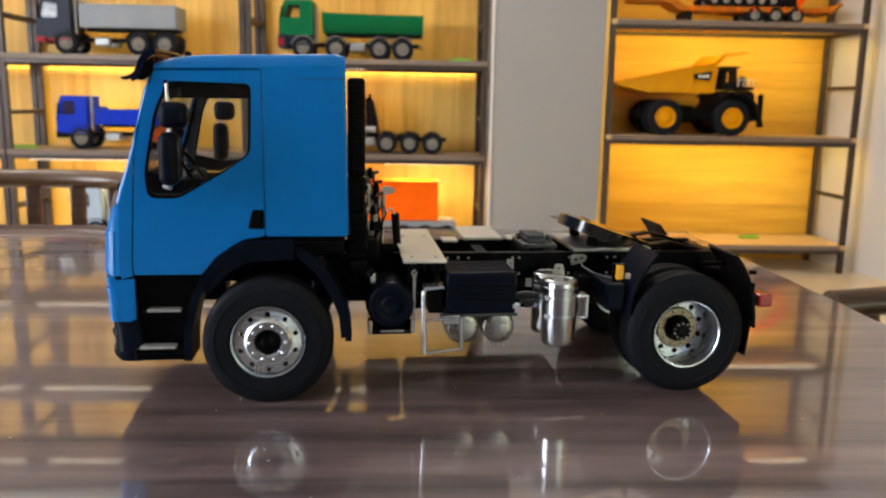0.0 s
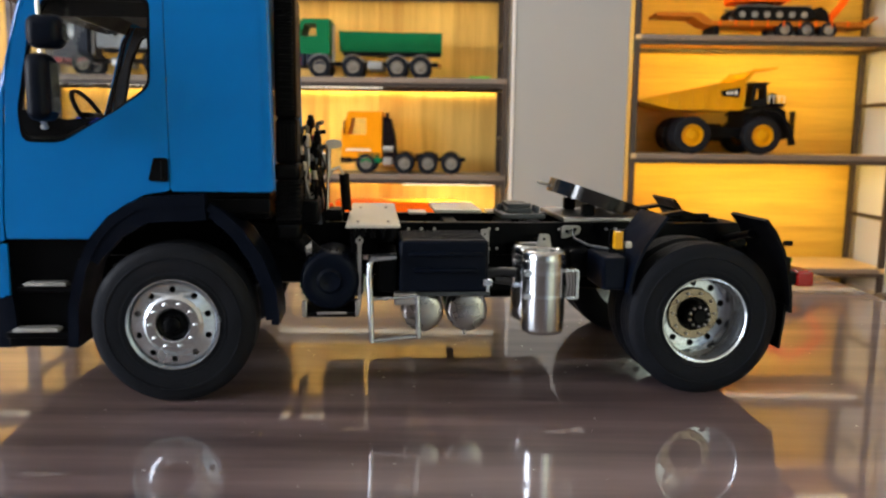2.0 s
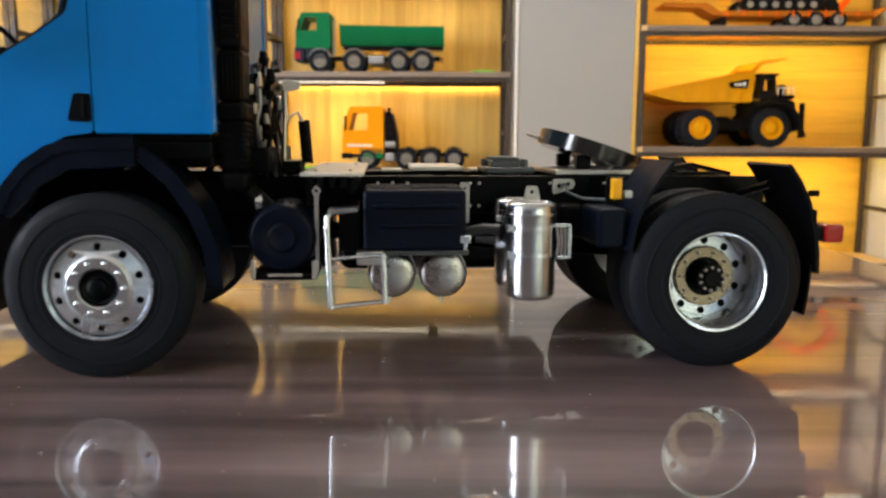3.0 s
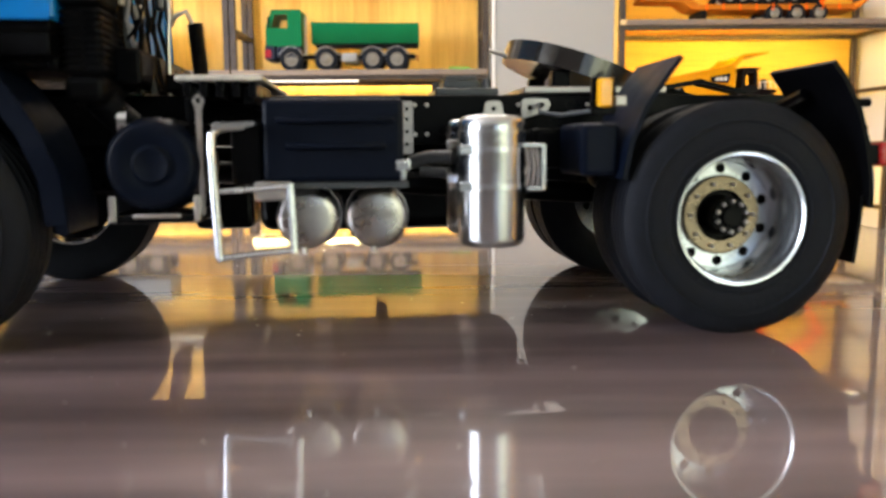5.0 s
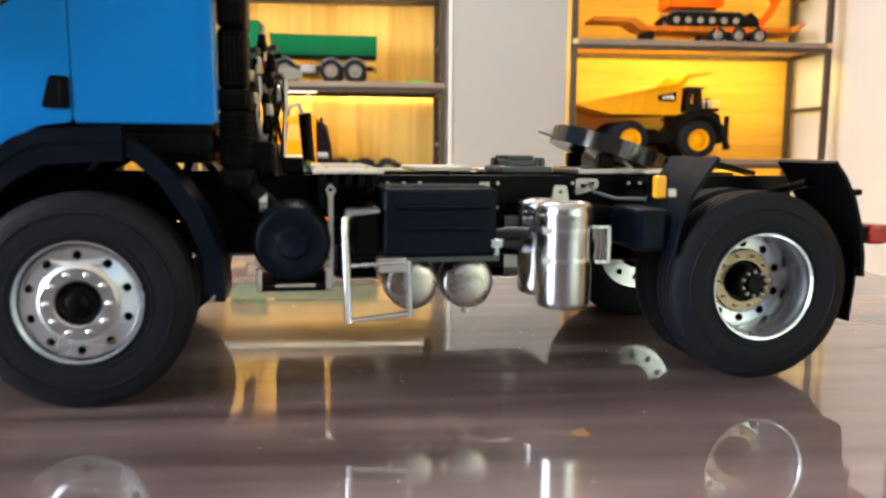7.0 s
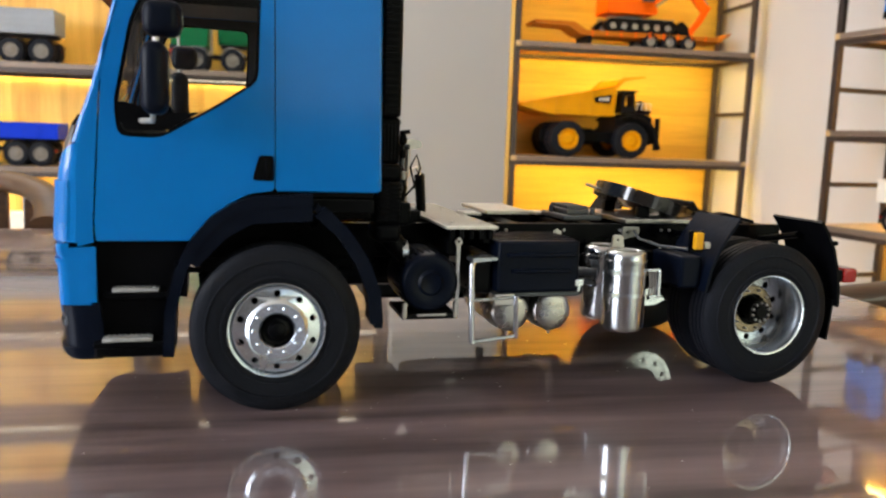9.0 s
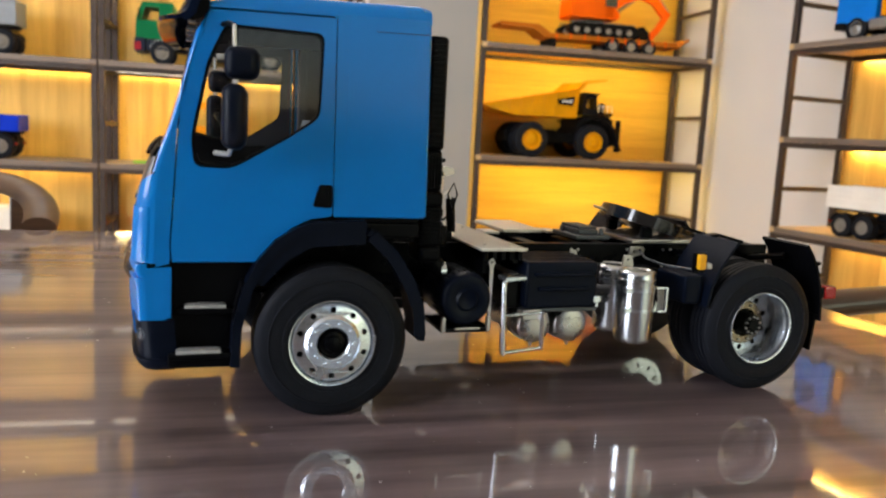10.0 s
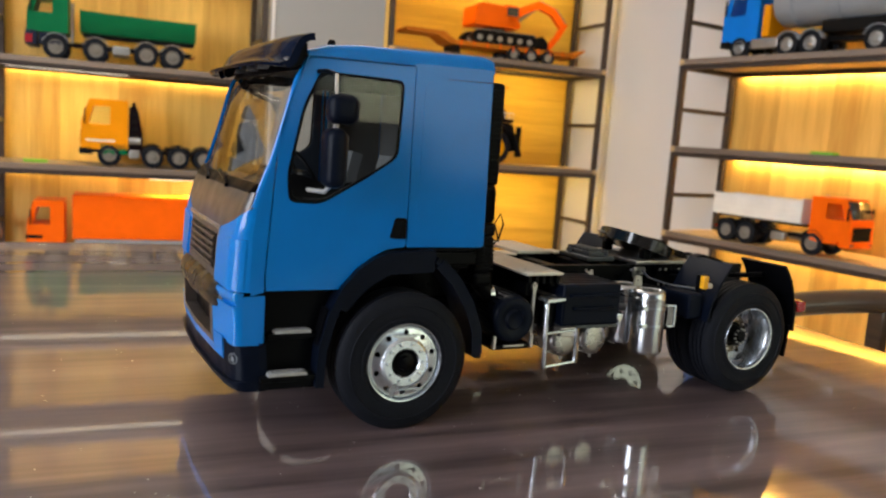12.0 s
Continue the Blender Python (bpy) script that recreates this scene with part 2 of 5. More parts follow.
def mesh_of(name, bm, material, scale=1.0, sharp=38):
    if scale != 1.0:
        bmesh.ops.scale(bm, vec=(scale,) * 3, verts=bm.verts)
    bmesh.ops.recalc_face_normals(bm, faces=bm.faces)
    bm.normal_update()
    me = bpy.data.meshes.new(name)
    bm.to_mesh(me)
    bm.free()
    me.materials.append(material)
    me.set_sharp_from_angle(angle=radians(sharp))
    me.polygons.foreach_set("use_smooth", [max(abs(c) for c in p.normal) < 0.9999 for p in me.polygons])
    return me


def thing(name, label, category, m=None, group="", kind=""):
    ob = new(name)
    ob.empty_display_size = 0.02
    if m is not None:
        ob.matrix_world = m
    return tagged(ob, label, category, group, kind)


def box(x0, x1, y0, y1, z0, z1, bevel=0.0, bm=None, seg=2):
    """A box, its edges rounded by bevel."""
    bm = bm or bmesh.new()
    made = bmesh.ops.create_cube(bm, size=1)["verts"]
    for v in made:
        v.co = ((x0 + x1) / 2 + v.co.x * (x1 - x0), (y0 + y1) / 2 + v.co.y * (y1 - y0), (z0 + z1) / 2 + v.co.z * (z1 - z0))
    if bevel:
        es = list({e for v in made for e in v.link_edges})
        bmesh.ops.bevel(bm, geom=es, offset=bevel, segments=seg, affect="EDGES", profile=0.5)
    return bm


def lathe(profile, seg=48, bm=None, at=(0, 0, 0), axis="y", closed=False):
    """Turns a profile of (distance along the axis, radius) round the axis."""
    bm = bm or bmesh.new()
    rings = []
    for h, r in profile:
        ring = []
        for i in range(seg):
            a = 2 * math.pi * i / seg
            c, s = r * math.cos(a), r * math.sin(a)
            p = {"y": (c, h, s), "x": (h, c, s), "z": (c, s, h)}[axis]
            ring.append(bm.verts.new((p[0] + at[0], p[1] + at[1], p[2] + at[2])))
        rings.append(ring)
    pairs = list(zip(rings, rings[1:])) + ([(rings[-1], rings[0])] if closed else [])
    for a, b in pairs:
        for i in range(seg):
            j = (i + 1) % seg
            bm.faces.new((a[i], a[j], b[j], b[i]))
    if not closed:
        for ring, (h, r) in ((rings[0], profile[0]), (rings[-1], profile[-1])):
            if r > 1e-6:
                bm.faces.new(ring)
    return bm


def tube(points, r, seg=10, bm=None):
    """A round bar along a line of points."""
    bm = bm or bmesh.new()
    pts = [Vector(p) for p in points]
    rings, up = [], None
    for i, p in enumerate(pts):
        d = (pts[min(i + 1, len(pts) - 1)] - pts[max(i - 1, 0)]).normalized()
        if up is None:
            up = d.orthogonal().normalized()
        up = (up - d * up.dot(d)).normalized()
        side = d.cross(up)
        rings.append([bm.verts.new(p + (up * math.cos(2 * math.pi * k / seg) + side * math.sin(2 * math.pi * k / seg)) * r) for k in range(seg)])
    for a, b in zip(rings, rings[1:]):
        for k in range(seg):
            bm.faces.new((a[k], a[(k + 1) % seg], b[(k + 1) % seg], b[k]))
    bm.faces.new(rings[0])
    bm.faces.new(rings[-1])
    return bm


def arc_points(a, b, sag, n=8):
    """Points from a to b that hang by the vector sag in the middle."""
    a, b, s = Vector(a), Vector(b), Vector(sag)
    return [a.lerp(b, i / n) + s * (4 * (i / n) * (1 - i / n)) for i in range(n + 1)]


def round_corners(poly, r, n=4):
    """A polygon of (a, b) points with its corners rounded by r."""
    out, k = [], len(poly)
    for i in range(k):
        p, q, s = Vector(poly[i - 1]), Vector(poly[i]), Vector(poly[(i + 1) % k])
        u, v = p - q, s - q
        d = min(r, u.length * 0.45, v.length * 0.45)
        a, b = q + u.normalized() * d, q + v.normalized() * d
        for j in range(n + 1):
            t = j / n
            out.append(tuple(a * (1 - t) ** 2 + q * 2 * t * (1 - t) + b * t * t))
    return out


def slab(poly, y0, y1, holes=(), bm=None):
    """A plate with outline poly in x and z, from y0 to y1, with holes cut through."""
    from mathutils.geometry import tessellate_polygon
    bm = bm or bmesh.new()
    loops = [list(poly)] + [list(h) for h in holes]
    tris = tessellate_polygon([[Vector((a, 0, b)) for a, b in lp] for lp in loops])
    flat = [p for lp in loops for p in lp]
    lay = [[bm.verts.new((a, y, b)) for a, b in flat] for y in (y0, y1)]
    for tri in tris:
        for verts in lay:
            try:
                bm.faces.new([verts[i] for i in tri])
            except ValueError:
                pass
    start = 0
    for lp in loops:
        k = len(lp)
        for i in range(k):
            j = (i + 1) % k
            bm.faces.new((lay[0][start + i], lay[0][start + j], lay[1][start + j], lay[1][start + i]))
        start += k
    return bm


def sheet(fn, us, vs, thick=0.0, bm=None):
    """A surface fn(u, v) over two lists; thick: a vector by which a second skin lies behind."""
    bm = bm or bmesh.new()
    grid = [[bm.verts.new(fn(u, v)) for v in vs] for u in us]
    skins = [grid]
    if thick:
        skins.append([[bm.verts.new(Vector(fn(u, v)) + Vector(thick)) for v in vs] for u in us])
    for g in skins:
        for i in range(len(us) - 1):
            for j in range(len(vs) - 1):
                bm.faces.new((g[i][j], g[i + 1][j], g[i + 1][j + 1], g[i][j + 1]))
    if thick:
        a, b = skins
        n, k = len(us), len(vs)
        edge = [(i, 0) for i in range(n)] + [(n - 1, j) for j in range(1, k)] + [(i, k - 1) for i in range(n - 2, -1, -1)] + [(0, j) for j in range(k - 2, 0, -1)]
        for (i, j), (p, q) in zip(edge, edge[1:] + edge[:1]):
            bm.faces.new((a[i][j], a[p][q], b[p][q], b[i][j]))
    return bm


def span(a, b, n):
    return [a + (b - a) * i / n for i in range(n + 1)]


def curve_at(points, v):
    """Reads a broken line of (v, value) points at v."""
    if v <= points[0][0]:
        return points[0][1]
    for (a, p), (b, q) in zip(points, points[1:]):
        if v <= b:
            return p + (q - p) * (v - a) / (b - a)
    return points[-1][1]


def strip_plate(line, y0, y1, t, bm=None):
    """A bent plate: the broken line of (x, z), t thick, from y0 to y1."""
    bm = bm or bmesh.new()
    pts = [Vector(p) for p in line]
    outer, inner = [], []
    for i, p in enumerate(pts):
        d = (pts[min(i + 1, len(pts) - 1)] - pts[max(i - 1, 0)]).normalized()
        nrm = Vector((-d.y, d.x))
        outer.append(p + nrm * t / 2)
        inner.append(p - nrm * t / 2)
    loop = outer + inner[::-1]
    k, m = len(loop), len(outer)
    lay = [[bm.verts.new((p.x, y, p.y)) for p in loop] for y in (y0, y1)]
    for i in range(k):
        j = (i + 1) % k
        bm.faces.new((lay[0][i], lay[0][j], lay[1][j], lay[1][i]))
    for verts in lay:
        for i in range(m - 1):
            bm.faces.new((verts[i], verts[i + 1], verts[k - 2 - i], verts[k - 1 - i]))
    return bm


# ---- the room ----
def structure(name, bm, material, m=None, label="", category=""):
    return tagged(part(name, bm, material, None, m=m), label, category, "", "structure")


floor = structure("floor", box(-4.0, 3.2, -3.6, 4.2, -0.12, -0.006), GROUT, None, "cream polished floor tiles with thin grout lines", "floor")
tile_mesh = mesh_of("tile", box(-0.298, 0.298, -0.298, 0.298, -0.01, 0, 0.002, seg=1), TILE)
for i in range(12):
    for j in range(13):
        part("tile", tile_mesh, None, floor, m=pose(-3.7 + 0.6 * i, -3.3 + 0.6 * j, 0))
structure("ceiling", box(-4.2, 3.4, -3.8, 4.4, 2.7, 2.8), CEIL, None, "plain white painted ceiling", "ceiling")
# back wall behind the niches, grey pier between them, and wall above
structure("wall_back", box(-5.4, 1.35, 0.385, 0.5, 0, 2.7), WHITEWALL, ROOM, "white painted wall behind the shelf niches", "wall")
structure("wall_pier", box(-0.512, -0.024, 0.002, 0.384, 0, 2.699), GREYWALL, ROOM, "smooth grey painted pier between two shelf units", "wall")
structure("trim_pier", box(-0.527, -0.514, -0.006, 0.02, 0, 2.3, 0.001), WHITEWALL, ROOM, "thin white corner trim of the grey pier", "trim")
structure("trim_niche", box(-0.022, -0.006, 0.004, 0.36, 0, 2.3, 0.001), PANELV, ROOM, "light wood side edge of the lit niche", "trim")
structure("wall_over_niche_left", box(-5.4, -0.513, 0.03, 0.384, 2.25, 2.698), WHITEWALL, ROOM, "pale wall above the shelves", "wall")
structure("wall_over_niche_right", box(-0.023, 1.3, 0.03, 0.384, 2.25, 2.698), WHITEWALL, ROOM, "pale wall above the shelves", "wall")
structure("wall_right", box(-1.3, 5.6, 0.365, 0.48, 0, 2.7), WHITEWALL, SIDE, "white painted side wall", "wall")
# unseen walls beside and behind the camera, each with an opening
structure("wall_left", slab([(-3.6, 0), (4.2, 0), (4.2, 2.7), (-3.6, 2.7)], -0.1, 0, [[(-2.0, 0.8), (0.4, 0.8), (0.4, 2.3), (-2.0, 2.3)]]), WHITEWALL, pose(-3.85, 0, 0, 0, 0, 90), "white wall with a wide window", "wall")
# coloured dark so glossy and black parts mirror little; the opening is added
structure("wall_behind", slab([(-4, 0), (3.3, 0), (3.3, 2.7), (-4, 2.7)], -0.1, 0, [[(0.2, 0.8), (2.8, 0.8), (2.8, 2.3), (0.2, 2.3)]]), DARKWALL, pose(0, -3.55, 0), "unseen rear wall, darkened for reflections, with an added opening", "wall")


# ---- shelf units ----
def shelf_unit(name, label, m, width, depth, levels, board, top=2.15, rungs=(), group="wall shelf units", back=None, foot=0.0, gap=0.004):
    """An open steel shelf: four posts, ladder rungs at the ends, boards on steel edging."""
    u = thing(name, label, "shelf", m, group)
    p = 0.024
    post = mesh_of("post", box(-p / 2, p / 2, -p / 2, p / 2, foot, top, 0.0015, seg=1), FRAME)
    for x in (p / 2, width - p / 2):
        for y in (p / 2, depth - p / 2):
            part("post", post, None, u, m=pose(x, y, 0))
    rung = mesh_of("rung", box(-0.007, 0.007, p, depth - p, -0.009, 0.009, 0.0012, seg=1), FRAME)
    for x in (p / 2, width - p / 2):
        for z in rungs:
            part("rung", rung, None, u, m=pose(x, 0, z))
    for z in levels:
        s = part("shelf_board", box(0.001, width - 0.001, -0.003, depth - 0.001, z + 0.014, z + 0.036, 0.002), board, u)
        for x0, x1, y0, y1 in ((p, width - p, 0.0, 0.018), (p, width - p, depth - 0.02, depth - 0.002), (0.003, 0.021, p, depth - p), (width - 0.021, width - 0.003, p, depth - p)):
            part("edge_rail", box(x0, x1, y0, y1, z - 0.006, z + 0.0135, 0.001, seg=1), FRAME, s)
        part("edge_band", box(0.026, width - 0.026, -0.0065, -0.0032, z + 0.0138, z + 0.0362, 0.0006, seg=1), BOARD, s, "grey-brown edge banding")
    if back:
        part("back_panel", box(-0.005, width + 0.005, depth + gap, depth + gap + 0.012, 0.0, top + 0.1), back, u, "light wood grain back panel")
    return u


def led(name, m, x0, x1, y, z, watts, colour, width=0.012, tilt=0):
    """A lit strip under a shelf, seen or added: holder, glowing diffuser and its light."""
    s = thing(name, "thin lit LED strip at the shelf board, seen or added", "light", m, "shelf lights")
    part("holder", box(x0, x1, y - width / 2, y + width / 2, z - 0.004, z, 0.0005, seg=1), FRAME, s)
    part("diffuser", box(x0 + 0.004, x1 - 0.004, y - width / 2 + 0.001, y + width / 2 - 0.001, z - 0.009, z - 0.0042, 0.001, seg=1), LED, s)
    area_lamp("strip_light", m @ pose((x0 + x1) / 2, y, z - 0.0105, tilt), x1 - x0, width, watts, colour)
    return s


# top board and its strip are unseen, added to brighten the table's reflection
LEFT_LEVELS = (0.076, 0.493, 0.910, 1.327, 1.744, 2.118)
LEFT_RUNGS = (0.27, 0.69, 1.11, 1.53, 1.95)
for k, u0 in enumerate((-1.604, -2.67, -3.736)):
    m = ROOM @ pose(u0, 0, 0)
    shelf_unit("shelf_unit", "dark steel shelf unit with grey-brown boards holding model trucks, wood-backed", m, 1.062, 0.36, LEFT_LEVELS, BOARD, rungs=LEFT_RUNGS, back=PANELV, gap=0.024)
    for z, w in zip(LEFT_LEVELS[1:6], (9.5, 6.8, 5.6, 6.0, 7.0)):
        if z < 1.0:
            led("led_strip", m @ pose(0, 0, 0, 0, 0, 1.5), 0.05 if z > 0.8 or k else 0.6, 0.52 if z > 0.8 or k else 1.02, 0.10, z + ((0.0055 if k == 0 else 0.0075) if z > 0.8 else -0.007), w * 0.6, SOFTWARM)
            # added full-width strip, hidden behind the board, evens out the bay
            led("led_strip", m, 0.03, 1.03, 0.372, z + 0.012, w * 0.13, SOFTWARM, 0.014)
        else:
            led("led_strip", m, 0.03, 1.03, 0.10, z + 0.0135, w * 0.42, SOFTWARM, 0.014, 38)
# uppermost level is out of view; its lit strip is added for table reflections
RIGHT_LEVELS = (0.098, 0.598, 1.104, 1.610, 2.105)
RIGHT_RUNGS = (0.355, 0.86, 1.37, 1.88)
m = ROOM @ pose(0.0, 0, 0)
shelf_unit("shelf_unit", "dark steel shelf unit in a glowing amber-lit niche, wood-backed", m, 1.16, 0.345, RIGHT_LEVELS, BOARDLIGHT, rungs=RIGHT_RUNGS, back=PANELH, gap=0.026)
for z, w in zip(RIGHT_LEVELS[1:], (5.2, 5.2, 4.2, 3.0)):
    led("led_strip", m, 0.03, 1.13, 0.085, z + 0.0135, w, WARM, 0.016, 42)
# strip at the highest board is added to lighten what the table mirrors
SIDE_LEVELS = (0.040, 0.388, 0.742, 1.096, 1.450, 1.80)
SIDE_RUNGS = (0.22, 0.575, 0.93, 1.285, 1.63)
# second unit stands out of view, added for golden reflections on the metal
for k in range(2):
    m = SIDE @ pose(1.6 * k, 0, 0)
    shelf_unit("shelf_unit", "dark steel shelf unit against the white side wall, wood-backed", m, 1.59, 0.335, SIDE_LEVELS, BOARDLIGHT, rungs=SIDE_RUNGS, back=PANELV, gap=0.0235)
    for z, w in zip(SIDE_LEVELS[1:6], (5.0, 6.0, 4.5, 4.5, 4.5)):
        led("led_strip", m, 0.05, 1.54, 0.346, z + 0.012, w, SOFTWARM, 0.016)


# ---- table ----
table = thing("table", "large glossy dark-brown wood-grain table with polished top", "table", pose(0.605, 0.716, 0, 0, 0, -4.6))
part("tabletop", box(-1.95, 0.0, -1.16, 0.0, TABLE - 0.035, TABLE, 0.006, seg=3), TABLETOP, table, "mirror-polished brown wood-grain top")
part("apron", box(-1.86, -0.09, -1.07, -0.09, TABLE - 0.12, TABLE - 0.0355, 0.003), CHAIRWOOD, table)
for x in (-1.82, -0.13):
    for y in (-1.03, -0.13):
        part("leg", lathe([(0, 0.026), (0.02, 0.03), (0.3, 0.034), (TABLE - 0.1, 0.038)], 20, at=(x, y, 0), axis="z"), CHAIRWOOD, table)


# ---- chairs pushed in at the table ----
def armchair(label, m, n_slats=7, top=0.612, deep=0.2, fall=0.05):
    """A low armchair with a bent horseshoe rail on upright slats. x to its right, y towards its back."""
    c = thing("armchair", label, "chair", m, "chairs at the table")
    part("seat", box(-0.23, 0.23, -0.24, 0.2, 0.37, 0.41, 0.012), CHAIRWOOD, c)
    for x in (-0.2, 0.2):
        for y in (-0.2, 0.17):
            part("leg", lathe([(0, 0.016), (0.37, 0.021)], 14, at=(x, y, 0), axis="z"), CHAIRWOOD, c)
    rail = []
    for i in range(41):
        a = math.pi * (i / 40)
        x, y = 0.265 * math.cos(a), deep * math.sin(a) ** 0.8 + 0.02
        drop = max(0, 1 - math.sin(a) / 0.8)
        rail.append(Vector((x, y - 0.04 * drop, top - fall * drop ** 1.5)))
    bm = bmesh.new()
    rings = []
    for i, q in enumerate(rail):
        d = (rail[min(i + 1, 40)] - rail[max(i - 1, 0)]).normalized()
        side = d.cross(Vector((0, 0, 1))).normalized()
        up = side.cross(d)
        rings.append([bm.verts.new(q + side * (0.024 * math.cos(2 * math.pi * k / 14)) + up * (0.017 * math.sin(2 * math.pi * k / 14))) for k in range(14)])
    for a, b in zip(rings, rings[1:]):
        for k in range(14):
            bm.faces.new((a[k], a[(k + 1) % 14], b[(k + 1) % 14], b[k]))
    bm.faces.new(rings[0])
    bm.faces.new(rings[-1])
    part("back_rail", bm, CHAIRWOOD, c, "bent brown wooden top rail")
    for i in range(n_slats):
        q = rail[8 + round(24 * i / (n_slats - 1))]
        part("slat", box(q.x - 0.013, q.x + 0.013, q.y - 0.008, q.y + 0.008, 0.40, q.z - 0.008, 0.003), CHAIRWOOD, c)
    for i in (1, 39):
        q = rail[i]
        part("arm_post", lathe([(0.39, 0.013), (q.z - 0.006, 0.012)], 12, at=(q.x, q.y, 0), axis="z"), CHAIRWOOD, c)
    return c


armchair("brown wooden armchair with bent rail, pushed in behind the table", pose(-0.53, 0.84, 0))
armchair("brown wooden armchair with bent rail at the table's end", pose(0.635, 0.10, 0, 0, 0, -94.6), 7, 0.560, 0.34, 0.03)


# ---- the large model truck on the table; its measures are in millimetres ----
TRUCK = pose(0, 0, TABLE)
truck = thing("model_truck", "blue two-axle model tractor truck with black chassis on the table", "model truck", TRUCK)
MID = 93.0      # centre line, from the near wheels' faces


def tp(name, bm, material, parent=None, label="", sharp=38):
    for v in bm.verts:
        v.co.x = aft(v.co.x)
    return part(name, bm, material, parent or truck, label, MM, sharp)


def aft(x):
    """Draws the chassis together a little behind the cab, to the true wheelbase."""
    return x if x < 90 else 90 + (x - 90) * 0.983


def flip(y):
    return 2 * MID - y


# wheels
def tyre_mesh(width, name):
    w = width
    prof = [(1.6, 23.6), (0.4, 26.0), (0.0, 30.0), (0.25, 35.0), (0.9, 38.6), (2.0, 40.9), (3.4, 42.1)]
    grooves = 4
    step = (w - 6.8) / grooves
    for g in range(grooves):
        a = 3.4 + g * step
        prof += [(a + 0.1, 42.5), (a + step - 1.3, 42.5), (a + step - 1.0, 40.6), (a + step - 0.2, 40.6)] if g < grooves - 1 else [(a + 0.1, 42.5), (a + step, 42.1)]
    prof += [(w - 2.0, 40.9), (w - 0.9, 38.6), (w - 0.25, 35.0), (w, 30.0), (w - 0.4, 26.0), (w - 1.6, 23.6)]
    bm = lathe(prof, 96, closed=True)
    # raised rings on the near sidewall
    lathe([(0.6, 34.2), (-0.2, 34.6), (-0.2, 35.2), (0.7, 35.6)], 96, bm, closed=True)
    lathe([(0.8, 26.2), (-0.1, 26.6), (-0.05, 27.6), (0.7, 28.0)], 96, bm, closed=True)
    return mesh_of(name, bm, RUBBER, MM, 30)


def ring_with_holes(r0, r1, count, rh, rad, y0, y1, segs=12):
    """A flat ring plate in the wheel's plane with round holes."""
    outer = [(r1 * math.cos(2 * math.pi * i / 96), r1 * math.sin(2 * math.pi * i / 96)) for i in range(96)]
    holes = [[(r0 * math.cos(2 * math.pi * i / 48), r0 * math.sin(2 * math.pi * i / 48)) for i in range(48)]]
    for k in range(count):
        a = 2 * math.pi * (k + 0.5) / count
        holes.append([(rad * math.cos(a) + rh * math.cos(2 * math.pi * i / segs), rad * math.sin(a) + rh * math.sin(2 * math.pi * i / segs)) for i in range(segs)])
    return slab(outer, y0, y1, holes)


TYRE_F, TYRE_R = tyre_mesh(27, "tyre"), tyre_mesh(22.5, "tyre")
bm = ring_with_holes(15.6, 21.2, 10, 1.7, 18.7, 1.6, 2.6)
for v in bm.verts:      # the disc is a shallow cone
    v.co.y += 0.24 * (math.hypot(v.co.x, v.co.z) - 21.2)
lathe([(4.0, 22.6), (0.6, 23.0), (-0.35, 23.5), (-0.5, 24.1), (0.6, 24.4), (3.0, 24.2), (24.0, 24.0), (24.0, 22.2), (4.0, 22.0)], 96, bm, closed=True)
lathe([(2.4, 22.4), (1.6, 21.8), (1.6, 21.1), (2.6, 21.1), (2.8, 22.4)], 96, bm, closed=True)
lathe([(2.7, 16.0), (0.4, 15.7), (-0.6, 14.6), (-1.2, 13.8), (-1.2, 9.2), (-0.6, 8.6), (2.7, 8.4)], 72, bm, closed=True)
RIM_F = mesh_of("wheel", bm, ALU, MM, 28)
bm = ring_with_holes(11.5, 20.4, 10, 1.95, 17.7, 19.4, 20.8)
lathe([(2.0, 22.6), (0.3, 22.9), (-0.3, 23.4), (-0.4, 24.0), (0.4, 24.3), (2.4, 24.2), (21.5, 24.0), (21.5, 20.4), (20.9, 20.3), (17.6, 20.8), (4.4, 21.6), (3.2, 22.3)], 96, bm, closed=True)
RIM_R = mesh_of("wheel", bm, ALU, MM, 28)
bm = lathe([(20.6, 15.4), (17.6, 15.0), (16.8, 14.4), (16.8, 9.8), (20.6, 9.6)], 60, closed=True)
FLANGE_R = mesh_of("hub_flange", bm, BRASS, MM, 28)
bm = lathe([(20.6, 9.5), (19.6, 9.4), (19.6, 7.6), (9.4, 7.2), (8.8, 6.8), (8.6, 4.2), (7.0, 4.0), (6.8, 3.4), (6.8, 0.0)], 40)
HUB_R = mesh_of("hub", bm, SATIN, MM, 28)
bm = lathe([(3.0, 8.4), (0.4, 8.2), (-0.4, 7.4), (0.2, 6.2), (-0.2, 4.6), (-1.8, 4.2), (-2.4, 3.0), (-2.6, 0.0)], 40)
HUB_F = mesh_of("hub", bm, SATIN, MM, 28)
NUT = mesh_of("lug_nut", lathe([(1.2, 1.25), (-1.0, 1.15), (-1.3, 0.7), (-1.35, 0.0)], 6), ALU, MM, 20)
STUD = mesh_of("stud", lathe([(0.6, 0.85), (-0.9, 0.8), (-1.2, 0.0)], 6), DULL, MM, 20)
BORE_R = mesh_of("backing", lathe([(21.6, 20.0), (22.0, 0.0)], 40), SATIN, MM)
BORE = mesh_of("backing", lathe([(19.4, 20.5), (20.0, 0.0)], 40), SATIN, MM)


